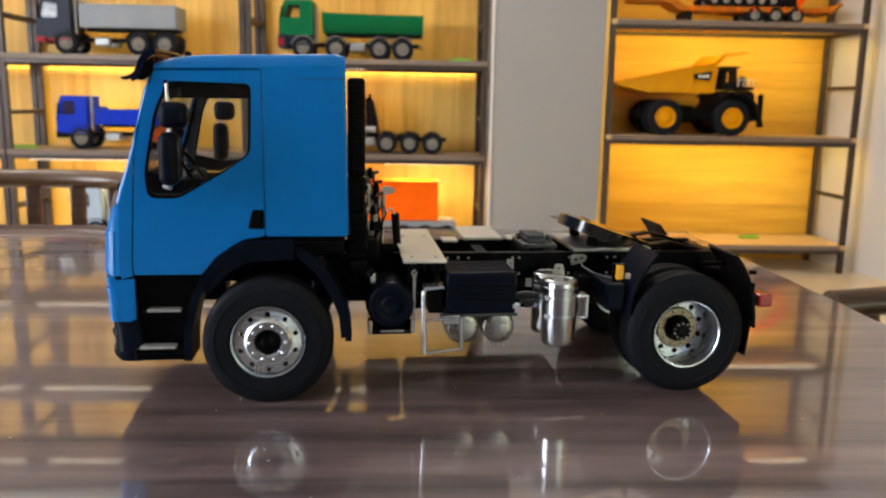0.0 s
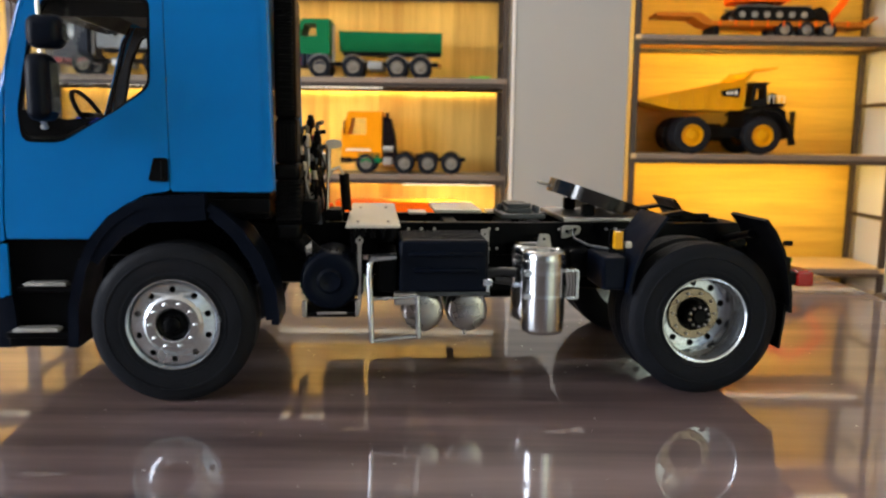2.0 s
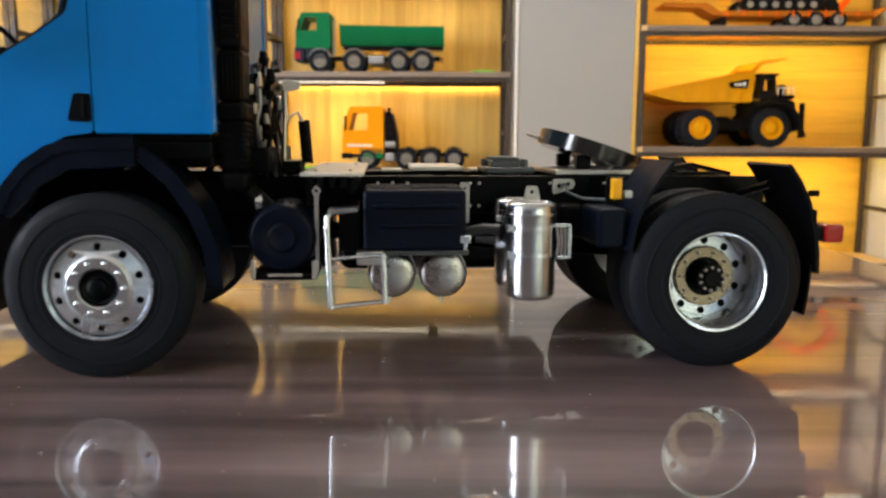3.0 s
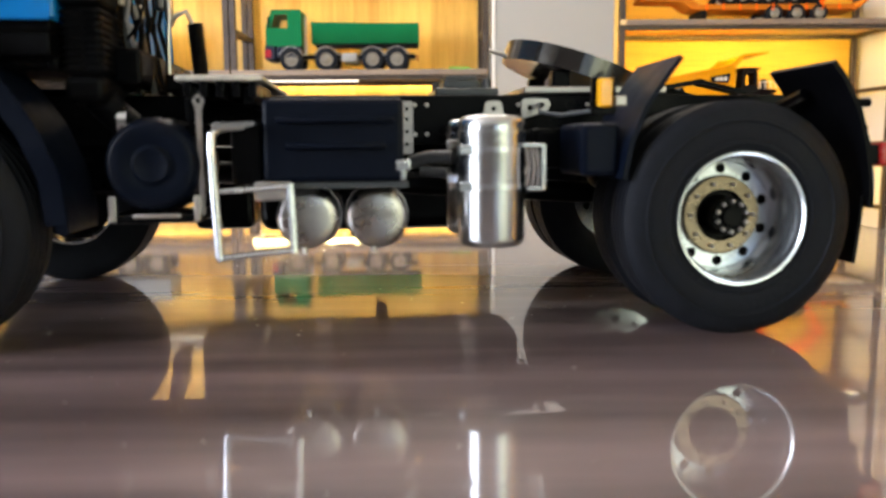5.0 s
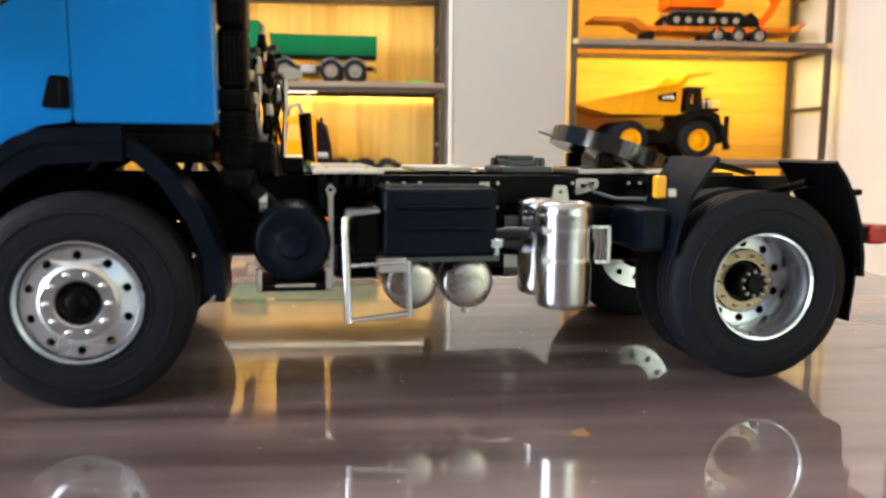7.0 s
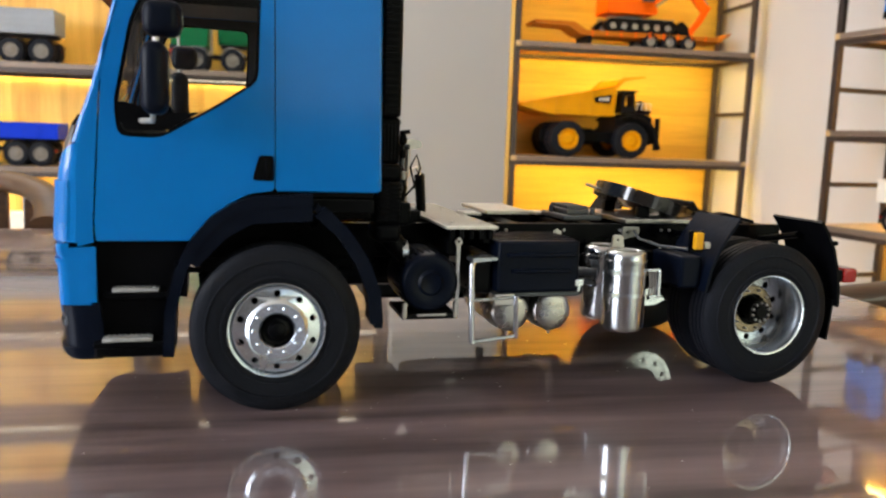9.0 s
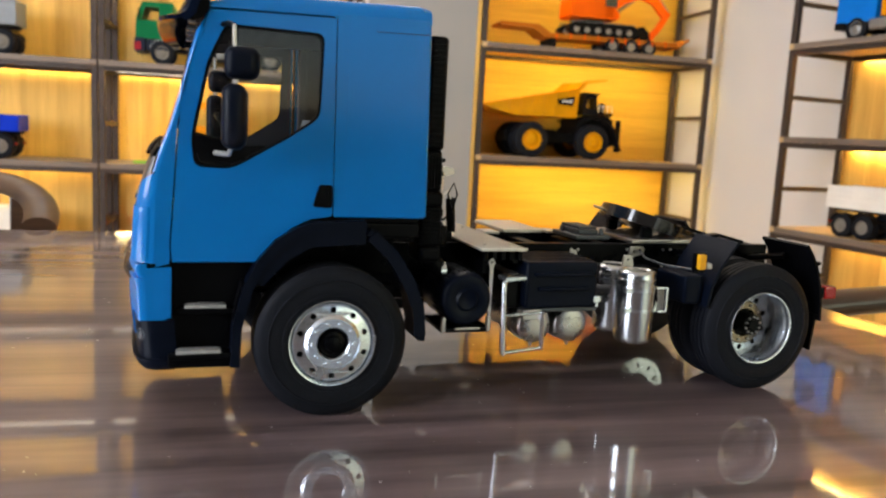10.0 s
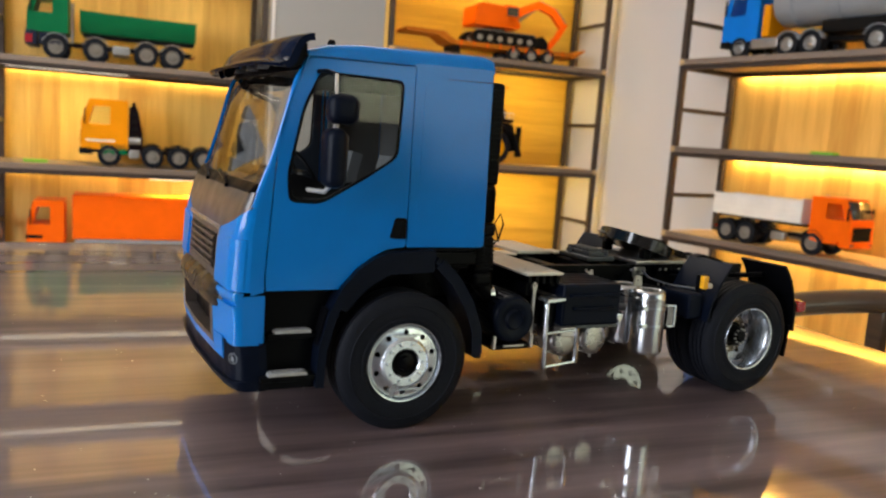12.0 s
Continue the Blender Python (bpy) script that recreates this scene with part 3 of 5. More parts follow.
def wheel(x, near, front, inset=0.0):
    """One wheel with its outer face towards the viewer's side (near) or the far side."""
    y = inset if near else flip(inset)
    m = pose(x * MM, y * MM, 42.5 * MM, 0, 0, 0 if near else 180)
    w = part("wheel", RIM_F if front else RIM_R, None, truck, "polished aluminium wheel with round holes", m=m)
    part("tyre", TYRE_F if front else TYRE_R, None, w, "black rubber tyre")
    if front:
        part("hub", HUB_F, None, w, "black hub cap")
        part("backing", BORE, None, w)
        for k in range(10):
            a = 2 * math.pi * k / 10
            part("lug_nut", NUT, None, w, m=pose(11.6 * math.cos(a) * MM, -1.0 * MM, 11.6 * math.sin(a) * MM))
    elif inset < 5:
        part("hub_flange", FLANGE_R, None, w, "brass-toned hub flange")
        part("hub", HUB_R, None, w, "black hub")
        part("backing", BORE_R, None, w)
        for k in range(10):
            a = 2 * math.pi * k / 10
            part("stud", STUD, None, w, m=pose(12.2 * math.cos(a) * MM, 16.4 * MM, 12.2 * math.sin(a) * MM))
            part("stud", STUD, None, w, m=pose(5.6 * math.cos(a + 0.3) * MM, 8.2 * MM, 5.6 * math.sin(a + 0.3) * MM))
    return w


REAR_X = 287.4
for near in (True, False):
    wheel(0, near, True)
    wheel(REAR_X, near, False)
    wheel(REAR_X, near, False, 25)

# chassis
for y0 in (61, 119):
    bm = box(-70, 342, y0, y0 + 6, 70, 90, 0.6)
    tp("chassis_rail", bm, SATIN, None, "black steel chassis rail")
bm = bmesh.new()
bolt = mesh_of("bolt", lathe([(0.5, 1.0), (-0.8, 0.95), (-1.0, 0.0)], 6), DULL, MM, 20)
for x in (112, 126, 134, 142, 176, 181, 220, 226, 233, 250, 256, 270, 276):
    for z in (86, 74):
        part("bolt", bolt, None, truck, m=pose(aft(x) * MM, 60.9 * MM, z * MM))
for x in (20, 75, 150, 186, 205, 283, 336):
    tp("cross_member", box(x, x + 9, 67.2, 118.8, 74, 88, 0.8), SATIN)
for x, r in ((0, 6.0), (290.8, 8.5)):
    tp("axle", lathe([(28, r * 0.7), (56, r), (78, r), (84, r * 1.7), (102, r * 1.7), (108, r), (130, r), (158, r * 0.7)], 24, at=(x, 0, 42.5)), SATIN)
    for y in (54, 132):
        bm = bmesh.new()
        for k in range(4):
            pts = arc_points((x - 46 + 7 * k, y, 66 - 2.2 * k), (x + 46 - 7 * k, y, 66 - 2.2 * k), (0, 0, -7), 10)
            for a, b in zip(pts, pts[1:]):
                box(min(a.x, b.x), max(a.x, b.x), y - 4, y + 4, (a.z + b.z) / 2 - 1, (a.z + b.z) / 2 + 0.8, 0, bm)
        tp("leaf_spring", bm, SATIN)
        tp("spring_clamp", box(x - 6, x + 6, y - 5.5, y + 5.5, 40, 66, 1), SATIN)
tp("drive_shaft", tube([(40, MID, 62), (120, MID, 56), (277, MID, 46)], 5, 14), SATIN)
tp("gearbox", box(30, 84, 72, 114, 50, 78, 6), SATIN)

# fifth wheel and its base
tp("base_plate", box(222, 284, 58, 128, 90.4, 93.4, 0.8), DULL, None, "dull brown-grey metal base plate across the rails")
for y in (66, 114):
    tp("pivot_bracket", box(236, 244, y, y + 6, 93.4, 101, 1), SATIN)


def fifth_outline():
    out = []
    for i in range(33):
        a = radians(50 + 260 * i / 32)
        out.append((33 * math.cos(a), 33 * math.sin(a)))
    return out + [(46, -22), (42, -9), (8, -6), (4, 0), (8, 6), (42, 9), (46, 22)]


bm = slab(fifth_outline(), -4.4, 4.4)
bmesh.ops.rotate(bm, verts=bm.verts, cent=(0, 0, 0), matrix=Matrix.Rotation(radians(90), 3, "X"))
bmesh.ops.rotate(bm, verts=bm.verts, cent=(0, 0, 0), matrix=Matrix.Rotation(radians(18), 3, "Y"))
bmesh.ops.translate(bm, verts=bm.verts, vec=(252, MID, 101.6))
tp("fifth_wheel", bm, GLOSSBLACK, None, "tilted glossy black coupling plate")
tp("release_handle", tube([(224, 99, 109.4), (219, 100, 111.2), (214, 101, 112.6)], 1.0, 8), PLATE, None, "bare metal release handle")
bm = box(186, 214, 74, 112, 90.4, 94, 1)
box(190, 206, 78, 108, 94, 97.4, 0.8, bm)
for k in range(6):
    box(191, 205, 80 + 5 * k, 82.4 + 5 * k, 97.4, 99.6, 0.4, bm)
for x, y in ((209.5, 80), (210.5, 92), (209, 104), (188.5, 100)):
    lathe([(0, 1.8), (3.6, 1.7), (4.2, 1.2), (4.4, 0)], 10, bm, at=(x, y, 94), axis="z")
tp("valve_block", bm, DARKGREY, None, "black valve block with fittings")
for x, y, l in ((284, 66, 40), (284, 112, 40)):
    tp("ramp", strip_plate([(x, 93), (x + 18, 96), (x + l, 91)], y, y + 8, 2.2), SATIN)
tp("rear_beam", box(340, 346, 12, 174, 62, 76, 1.2), SATIN)

# silver deck plates
deck = tp("deck_plate", box(89.5, 119.5, 12, 150, 92.0, 93.8, 0.5), PLATE, None, "ribbed matt silver deck plate")
for i in range(15):
    tp("rib", box(91 + 1.85 * i, 91.9 + 1.85 * i, 14, 148, 93.75, 94.2), PLATE, deck)
for i in range(5):
    tp("spacer", box(92 + 5.6 * i, 94.6 + 5.6 * i, 13, 60, 86.5, 91.9, 0.3), SATIN, deck)
for x, y in ((96, 24), (113, 24), (96, 110), (113, 110)):
    part("bolt", bolt, None, deck, m=pose(aft(x) * MM, y * MM, 94.4 * MM, 90))
tp("deck_plate", box(146, 178, 112, 172, 90.4, 93, 0.6), PLATE, None, "small silver deck plate")
tp("deck_strap", box(128, 140, 104, 122, 90.4, 92, 0.4), PLATE)
tp("deck_strap", box(182, 192, 112, 130, 90.4, 92, 0.4), PLATE)
bm = box(92, 96, 16, 60, 78, 90.3, 0.5)
box(112, 116, 16, 60, 84, 90.3, 0.5, bm)
tp("deck_bracket", bm, SATIN)

# tool box
toolbox = tp("tool_box", box(119, 168.5, 9, 52, 57, 86, 2.0, seg=3), NAVY, None, "black tool box with two raised ribs")
for z, a, b in ((78.6, 124, 165), (69.6, 127, 162)):
    tp("rib", box(a, b, 6.2, 9.6, z - 1.2, z + 1.0, 0.9), NAVY, toolbox)
for i in range(6):
    tp("lid_rib", box(121, 167, 15 + 6 * i, 17 + 6 * i, 85.8, 86.6, 0.2), NAVY, toolbox)
tp("latch", box(165.4, 170.6, 7.2, 9.2, 60.8, 64.6, 0.5), ALU, toolbox, "silver latch")
tp("latch_foot", box(167, 169, 7.4, 9.0, 57.6, 61, 0.4), ALU, toolbox)
bm = slab(round_corners([(169.5, 66), (174.5, 66), (174.5, 87), (169.5, 87)], 1), 50, 51.4, [[(172 + 0.8 * math.cos(k), z + 0.8 * math.sin(k)) for k in span(0, 5.5, 7)] for z in (70, 75, 80, 84)])
tp("bracket_strip", bm, DULL)
tp("support_bar", box(118, 170, 11, 15, 54.6, 57, 0.4), DARKGREY)

# air tanks, end on
for x in (133.0, 158.8):
    prof = [(21.4, 0), (21.5, 3.6), (21.9, 7.6), (22.5, 10.2), (23.5, 11.4), (25, 11.8), (78, 11.8), (81, 10.4), (83, 5), (83.6, 0)]
    tank = tp("air_tank", lathe(prof, 40, at=(x, 0, 43.5)), TANKEND, None, "round steel air tank")
    tp("strap", lathe([(34, 11.9), (34, 12.4), (38, 12.4), (38, 11.9)], 40, at=(x, 0, 43.5), closed=True), DULL, tank)
    tp("drain_plug", lathe([(0, 1.2), (2.4, 1.2), (2.8, 0)], 8, at=(x - 1.5, 24, 29.9), axis="z"), DULL, tank)
tp("tank_hanger", box(139, 153, 36, 60, 52, 58, 1), SATIN)

# side step of bent tube and its strut
step = tp("side_step", tube([(112, 12, 76.2), (104.5, 7, 75.6), (102.6, 4.6, 73.5), (102.4, 4, 69), (103.6, 4, 32), (104.6, 4, 31)], 1.55, 10), ALU, None, "bent silver tube side step")
tp("foot_rail", tube([(103.4, 4, 31.6), (129.6, 4, 34)], 1.1, 8), ALU, step)
tp("upright", tube([(128.6, 4, 56.8), (129.4, 4, 33)], 1.5, 8), ALU, step)
tp("cross_rail", tube([(103.2, 4.2, 54.4), (128.8, 4.2, 56)], 0.9, 8), ALU, step)
tp("top_flange", slab(round_corners([(102.5, 75), (117, 76.4), (117, 78), (103, 77.6)], 0.8), 4, 16), ALU, step)
tp("clamp", box(116, 128.6, 5, 14, 51, 57.5, 0.8), DULL, step)
bm = slab(round_corners([(96.2, 46), (97.8, 46), (98.0, 82.5), (99.2, 85.4), (97, 88), (94.8, 85.4), (96.0, 82.5)], 0.6), 12.4, 14.0, [[(97 + 1.0 * math.cos(k), 85.4 + 1.0 * math.sin(k)) for k in span(0, 5.5, 7)]])
tp("strut", bm, DULL, None, "flat silver strut")
tp("battery", box(107, 118, 16, 52, 56, 78, 1.2), SATIN)

# far-side fuel tank and battery box
ftank = tp("fuel_tank", box(100.5, 236, 134, 181, 27, 74, 7, seg=4), SATIN, None, "large black fuel tank on the far side")
tp("drain_plug", lathe([(17, 2.6), (18, 3.2), (27.2, 3.2)], 12, at=(163, 165, 0), axis="z"), SATIN, ftank)
for x in (128, 205):
    tp("tank_strap", box(x, x + 6, 133.2, 181.8, 26.2, 74.8, 7.2, seg=4), DULL, ftank)
tp("battery_box", box(68, 97, 140, 180, 28, 70, 3), SATIN, None, "black battery box on the far side")

# round air filter
filt = tp("air_filter", lathe([(9.2, 0), (9.0, 3.0), (8.2, 5.6), (9.6, 7.0), (9.0, 9.5), (8.6, 13.4), (9.2, 14.6), (11, 15.6), (15, 16.4), (46, 16.4), (48, 15), (48, 0)], 56, at=(81, 0, 63.5)), NAVY, None, "round black air filter housing")
for k in range(28):
    a = 2 * math.pi * k / 28
    tp("rib", tube([(81 + 16.4 * math.cos(a), 14, 63.5 + 16.4 * math.sin(a)), (81 + 16.4 * math.cos(a), 30, 63.5 + 16.4 * math.sin(a))], 0.55, 5), BLACK, filt)
tray = tp("filter_tray", box(66, 97, 10, 46, 43.5, 46.5, 0.8), SATIN, None, "black tray under the filter")
for x0, x1 in ((66, 68.4), (94.6, 97)):
    tp("tray_side", box(x0, x1, 9, 12, 44, 53, 0.5), DULL, tray)
tp("tray_lip", box(74, 90, 8.6, 10.2, 45.4, 46.8, 0.4), DULL, tray)

# air intake stack behind the cab
stack = tp("intake_snorkel", box(55.5, 67, 14, 42, 150, 214, 2.6, seg=3), BLACK, None, "black ribbed air intake stack")
for i in range(17):
    z = 155 + 3.3 * i
    tp("slot", box(57.4, 65.4, 13.2, 18, z, z + 1.7, 0.4), SATIN, stack)
duct = tp("intake_duct", box(55.5, 67, 16, 39, 126, 150.5, 2.5, seg=3), BLACK, stack)
for i in range(5):
    tp("fin", box(57.6 + 1.9 * i, 58.5 + 1.9 * i, 15.2, 17, 128, 147, 0.3), BLACK, duct)
tp("duct_shoulder", box(54.4, 68.4, 15, 40, 117, 126.4, 2.6, seg=3), BLACK, stack)
bellows = tp("bellows", box(55.2, 68.2, 16, 39, 94, 117.4, 2.0), BLACK, stack, "square ribbed rubber bellows")
for i in range(9):
    z = 95.4 + 2.4 * i
    for x0, x1 in ((54.7, 61.4), (62.4, 68.7)):
        tp("fold", box(x0, x1, 15.5, 39.5, z, z + 1.3, 0.5, seg=1), BLACK, bellows)
tp("duct_foot", box(54.6, 68.8, 15.4, 39.6, 84.6, 94.4, 3.0, seg=3), BLACK, stack)
tp("elbow", tube([(61.5, 26, 90), (65, 25.5, 85), (70.5, 25, 79.5), (76, 25, 74.5)], 5.6, 18), BLACK, stack)
tp("hose_clamp", lathe([(-1.6, 5.7), (-1.6, 6.3), (1.6, 6.3), (1.6, 5.7)], 24, closed=True), STEEL, stack).matrix_basis = pose(0.0722, 0.025, 0.078, 0, 47, 90)

stack.matrix_basis = Matrix.Translation((-0.003, 0, 0))

# hoses, coils and fittings behind the cab
post = tp("hose_post", tube([(77, 60, 90), (77.4, 60, 112), (78, 60, 120)], 0.9, 8), DULL, None, "silver hose post with lever")
tp("post_sleeve", tube([(78, 60, 119), (78, 60, 135)], 1.5, 10), DULL, post)
tp("lever", slab(round_corners([(76, 134), (81, 133.4), (86, 134.8), (85.4, 138), (80, 139.4), (76.4, 138)], 1.2), 58, 62), PLATE, post)
for k in range(11):
    x, y = 61.5 + 1.35 * k, 46 + (k * 7) % 27
    top = (137, 143, 134, 147, 139, 150, 133, 146, 141, 132, 128)[k]
    sway = 1.6 * math.sin(k * 2.1)
    pts = [(x + 2 - sway, y + 2, 91), (x + sway, y + 1, 104), (x - sway, y - 1, 117), (x + 0.6 * sway, y, 127), (x, y, top)]
    tp("air_hose", tube(pts, 0.95 if k % 3 else 0.7, 7), BLACK if k != 4 else DULL)
    if k % 2 == 0 or k == 5:
        tp("fitting", lathe([(top - 5, 1.5), (top - 4, 2.4), (top - 1, 2.4), (top, 1.8), (top + 2.6, 1.7), (top + 3.4, 0)], 10, at=(x, y, 0), axis="z"), (SATIN, DULL, BLACK)[k % 3])
    else:
        tp("elbow", tube([(x, y, top - 1), (x + 0.5, y, top + 2), (x + 3.5, y - 2, top + 3)], 1.5, 8), (BLACK, DARKGREY)[k % 2])
for k in range(6):
    x, y = 63 + 1.9 * k, 36 + (k * 5) % 16
    top = (140, 131, 146, 136, 126, 138, 122, 129, 115)[k]
    lean = 2.2 * math.cos(k * 1.7)
    tp("air_hose", tube([(x - lean, y + 4, 90), (x, y + 2, 100), (x + lean, y, 112), (x + 0.4 * lean, y + 1, top - 8), (x, y + 6, top)], 1.15, 7), (BLACK, SATIN, DARKGREY)[k % 3])
    tp("ferrule", lathe([(top - 9.5, 1.5), (top - 9, 1.9), (top - 5, 1.9), (top - 4.5, 1.5)], 10, at=(x + 0.4 * lean, y + 1, 0), axis="z"), (DULL, PLATE, SATIN)[k % 3])
tp("valve_cluster", box(60, 74, 50, 66, 129, 138, 2.0), SATIN, None, "black valve cluster")
tp("cluster_tap", tube([(57, 52, 136), (61, 53, 136.5)], 1.4, 8), SATIN)
tp("cluster_tap", tube([(72, 52, 143), (77, 51, 143.5)], 1.2, 8), SATIN)
for x, y, z in ((66, 47, 114), (70, 46, 107)):
    tp("hose_clip", box(x - 1.6, x + 1.6, y - 1, y + 1, z - 1.8, z + 1.8, 0.4), PLATE)
coil = []
for i in range(151):
    a = i * 0.72
    coil.append((88.4 - 1.6 * i / 150 + 2.3 * math.cos(a), 66 + 2.3 * math.sin(a), 97 + 21.5 * i / 150))
cable = tp("coiled_cable", tube(coil, 0.95, 6), BLACK, None, "black coiled trailer cable")
tp("cable_end", tube([(86.4, 64, 118), (84, 63, 123), (80, 62, 121), (78.5, 61, 117)], 0.9, 7), DULL, cable)
tp("cable_tail", tube([(87.5, 66, 99), (85, 68, 94), (82, 70, 91)], 1.0, 7), BLACK, cable)
tp("behind_cab_block", box(64, 74, 30, 120, 92, 105, 1.5), SATIN, None, "black frame behind the cab")
tp("frame_bracket", box(76, 86, 56, 76, 91, 98, 1), SATIN)
tp("red_plug", lathe([(0, 1.6), (3, 1.6), (4, 0)], 10, at=(70, 56, 138), axis="z"), REDWIRE)
tp("wire_loop", tube([(70, 30, 108), (75, 28, 114), (78, 28, 124), (76, 29, 131), (73, 31, 124), (76, 29, 112)], 0.6, 6), SATIN)

# polished silencer cans
for k, (x, y, z0, z1, r) in enumerate(((201.2, 16, 33, 79.8, 12.3), (199.0, 41, 35, 79.4, 12.0))):
    prof = [(z0, 0), (z0, r - 2.6), (z0 + 0.5, r - 1.4), (z0 + 1.6, r - 0.4), (z0 + 3, r), (z1 - 7, r), (z1 - 6.8, r + 0.35), (z1 - 5.4, r + 0.35), (z1 - 5.2, r), (z1 - 1.6, r - 0.2), (z1 - 0.6, r - 1.0), (z1, r - 2.4), (z1 - 0.6, r - 3), (z1 - 0.6, 0)]
    can = tp("silencer", lathe(prof, 56, at=(x, y, 0), axis="z"), STEEL, None, "polished steel upright silencer can")
    for z in (z0 + 21, z0 + 34):
        tp("band", lathe([(z, r - 0.1), (z, r + 0.25), (z + 1.8, r + 0.25), (z + 1.8, r - 0.1)], 56, at=(x, y, 0), axis="z", closed=True), ALU, can)
        tp("band_clip", box(x - r - 0.8, x - r + 4.4, y - 9.4, y - 5.4, z - 0.8, z + 2.6, 0.4), ALU, can)
bm = slab(round_corners([(200.5, 78), (209.5, 78), (208, 86.2), (202, 86.2)], 1.5), 34, 35.4, [[(205 + 1.0 * math.cos(k), 83.2 + 1.0 * math.sin(k)) for k in span(0, 5.5, 7)]])
tp("can_bracket", bm, DULL, None, "bright silver hanger bracket")
clip = tp("spring_bracket", box(217.6, 219.4, 6, 9, 53.6, 69.6, 0.4), ALU, None, "silver bracket with springs")
tp("bracket_arm", box(210.5, 219, 6.4, 8.6, 68.4, 70, 0.4), ALU, clip)
tp("bracket_arm", box(212.5, 219, 6.4, 8.6, 53.2, 54.8, 0.4), ALU, clip)
for k in range(3):
    tp("spring", tube([(212.6 + 1.9 * k, 7.4, 55), (213.4 + 1.7 * k, 7.4, 61), (212.4 + 1.8 * k, 7.4, 68.5)], 0.7, 6), DULL, clip)
tp("exhaust_pipe", tube([(172, 34, 63), (180, 31, 65), (188, 26, 65)], 2.6, 14), DARKGREY, None, "short dark steel exhaust pipe")
tp("pipe_flange", tube([(176, 32, 60), (186, 30, 59)], 2.0, 10), DARKGREY)
tp("valve_body", box(222, 236, 40, 58, 60, 76, 2), SATIN)
tp("brass_plug", lathe([(30, 3), (34, 3), (35, 0)][::-1], 12, at=(222, 0, 64)), BRASS)
bm = slab(round_corners([(221, 80), (233, 83.5), (233, 88.5), (221, 88.5)], 2.2), 58.4, 60.2, [[(224.6 + 1.2 * math.cos(k), 84.8 + 1.2 * math.sin(k)) for k in span(0, 5.5, 7)], [(229.6 + 1.2 * math.cos(k), 85.8 + 1.2 * math.sin(k)) for k in span(0, 5.5, 7)]])
tp("lug_plate", bm, DULL)
tp("brake_chamber", lathe([(48, 6), (50, 7.5), (56, 7.5), (58, 5), (64, 4)], 24, at=(256, 0, 58)), SATIN)

# rear mudguards
for near in (True, False):
    ys = (1.5, 46) if near else (flip(46), flip(1.5))
    bm = strip_plate([(267, 99.5), (262, 93), (254.5, 82), (249.5, 70), (247, 57)], *ys, 1.8)
    front = tp("mudguard_front", bm, NAVY, None, "black quarter mudguard ahead of the rear wheel")
    tp("mudguard_box", box(233, 247, ys[0] + 6, ys[1] - 4, 58, 77, 2), NAVY, front)
    bm = strip_plate([(324, 98), (329.5, 91), (335, 81), (339, 68), (341, 56), (341.5, 46)], *ys, 1.8)
    back = tp("mudguard_rear", bm, BLACK, None, "black mudguard behind the rear wheel")
    tp("mud_flap", strip_plate([(339.5, 50), (338.4, 38), (337, 25)], ys[0] + 2, ys[1] - 2, 1.2), BLACK, back)
    tp("mudguard_arm", tube([(262, ys[0] + 22, 90), (262, 61 if near else 125, 84)], 2.2, 8), SATIN, back)
    tp("mudguard_arm", tube([(326, ys[0] + 22, 88), (326, 61 if near else 125, 80)], 2.2, 8), SATIN, back)
    y = 5 if near else flip(5)
    lamp = tp("tail_lamp", box(344, 354.4, y - 3, y + 15, 60.6, 69.6, 1.6), RED, None, "red tail lamp")
    tp("lamp_holder", box(339, 344.5, y - 2, y + 14, 61.5, 68.6, 0.8), SATIN, lamp)
    tp("bolt_stub", lathe([(340, 1.6), (344.5, 1.6), (345, 0)], 8, at=(0, y + 6, 84), axis="x"), SATIN)
amber = tp("side_marker", box(236.6, 241.6, -0.6, 3.6, 82.2, 92, 0.8), AMBER, None, "amber side marker lamp")
tp("lamp_bracket", box(235, 244, 3.4, 6, 79.6, 92.6, 0.6), SATIN, amber)
tp("lamp_arm", tube([(228, 57, 86), (226, 46, 82.4), (230, 28, 80.4), (238, 5, 81.4)], 0.75, 8), DARKGREY, amber)
tp("marker_fitting", box(242.4, 247, 0.4, 4.6, 82.4, 86.2, 0.8), DULL, amber)

# ---- cab ----
NEAR, FAR = 8.0, flip(8.0)
FRONT = [(84, -104.6), (118, -102.6), (134, -98.4), (141.7, -95.2), (149.5, -89.8), (176, -82.0), (203.5, -75.2), (216, -68.2), (221, -64)]


CORNER = [(30, 14), (84, 13), (112, 12.5), (130, 10), (142, 7.5), (152, 5), (221, 4.5)]


def front_x(y, z, extra=0.0, wrap=0.0):
    """The front skin: nearly flat across, its corners rounded back to the sides."""
    half = FAR - MID
    d = max(0.0, half - abs(y - MID))
    r = curve_at(CORNER, z)
    back = r - math.sqrt(max(0.0, r * r - (r - d) ** 2)) if d < r else 0.0
    return curve_at(FRONT, z) + 2.0 * (1 - d / half) ** 2 * (1 if d >= r else d / r) + back - extra + wrap * max(0.0, 1 - d / 14) ** 2


def across(y0, y1, n):
    """Stations from y0 to y1, close together round the corners."""
    ys = set(span(y0, y1, n))
    for k in range(1, 9):
        e = 17 * (1 - math.cos(math.pi / 2 * k / 9))
        ys |= {y for y in (NEAR + e, FAR - e) if y0 < y < y1}
    return sorted(ys)


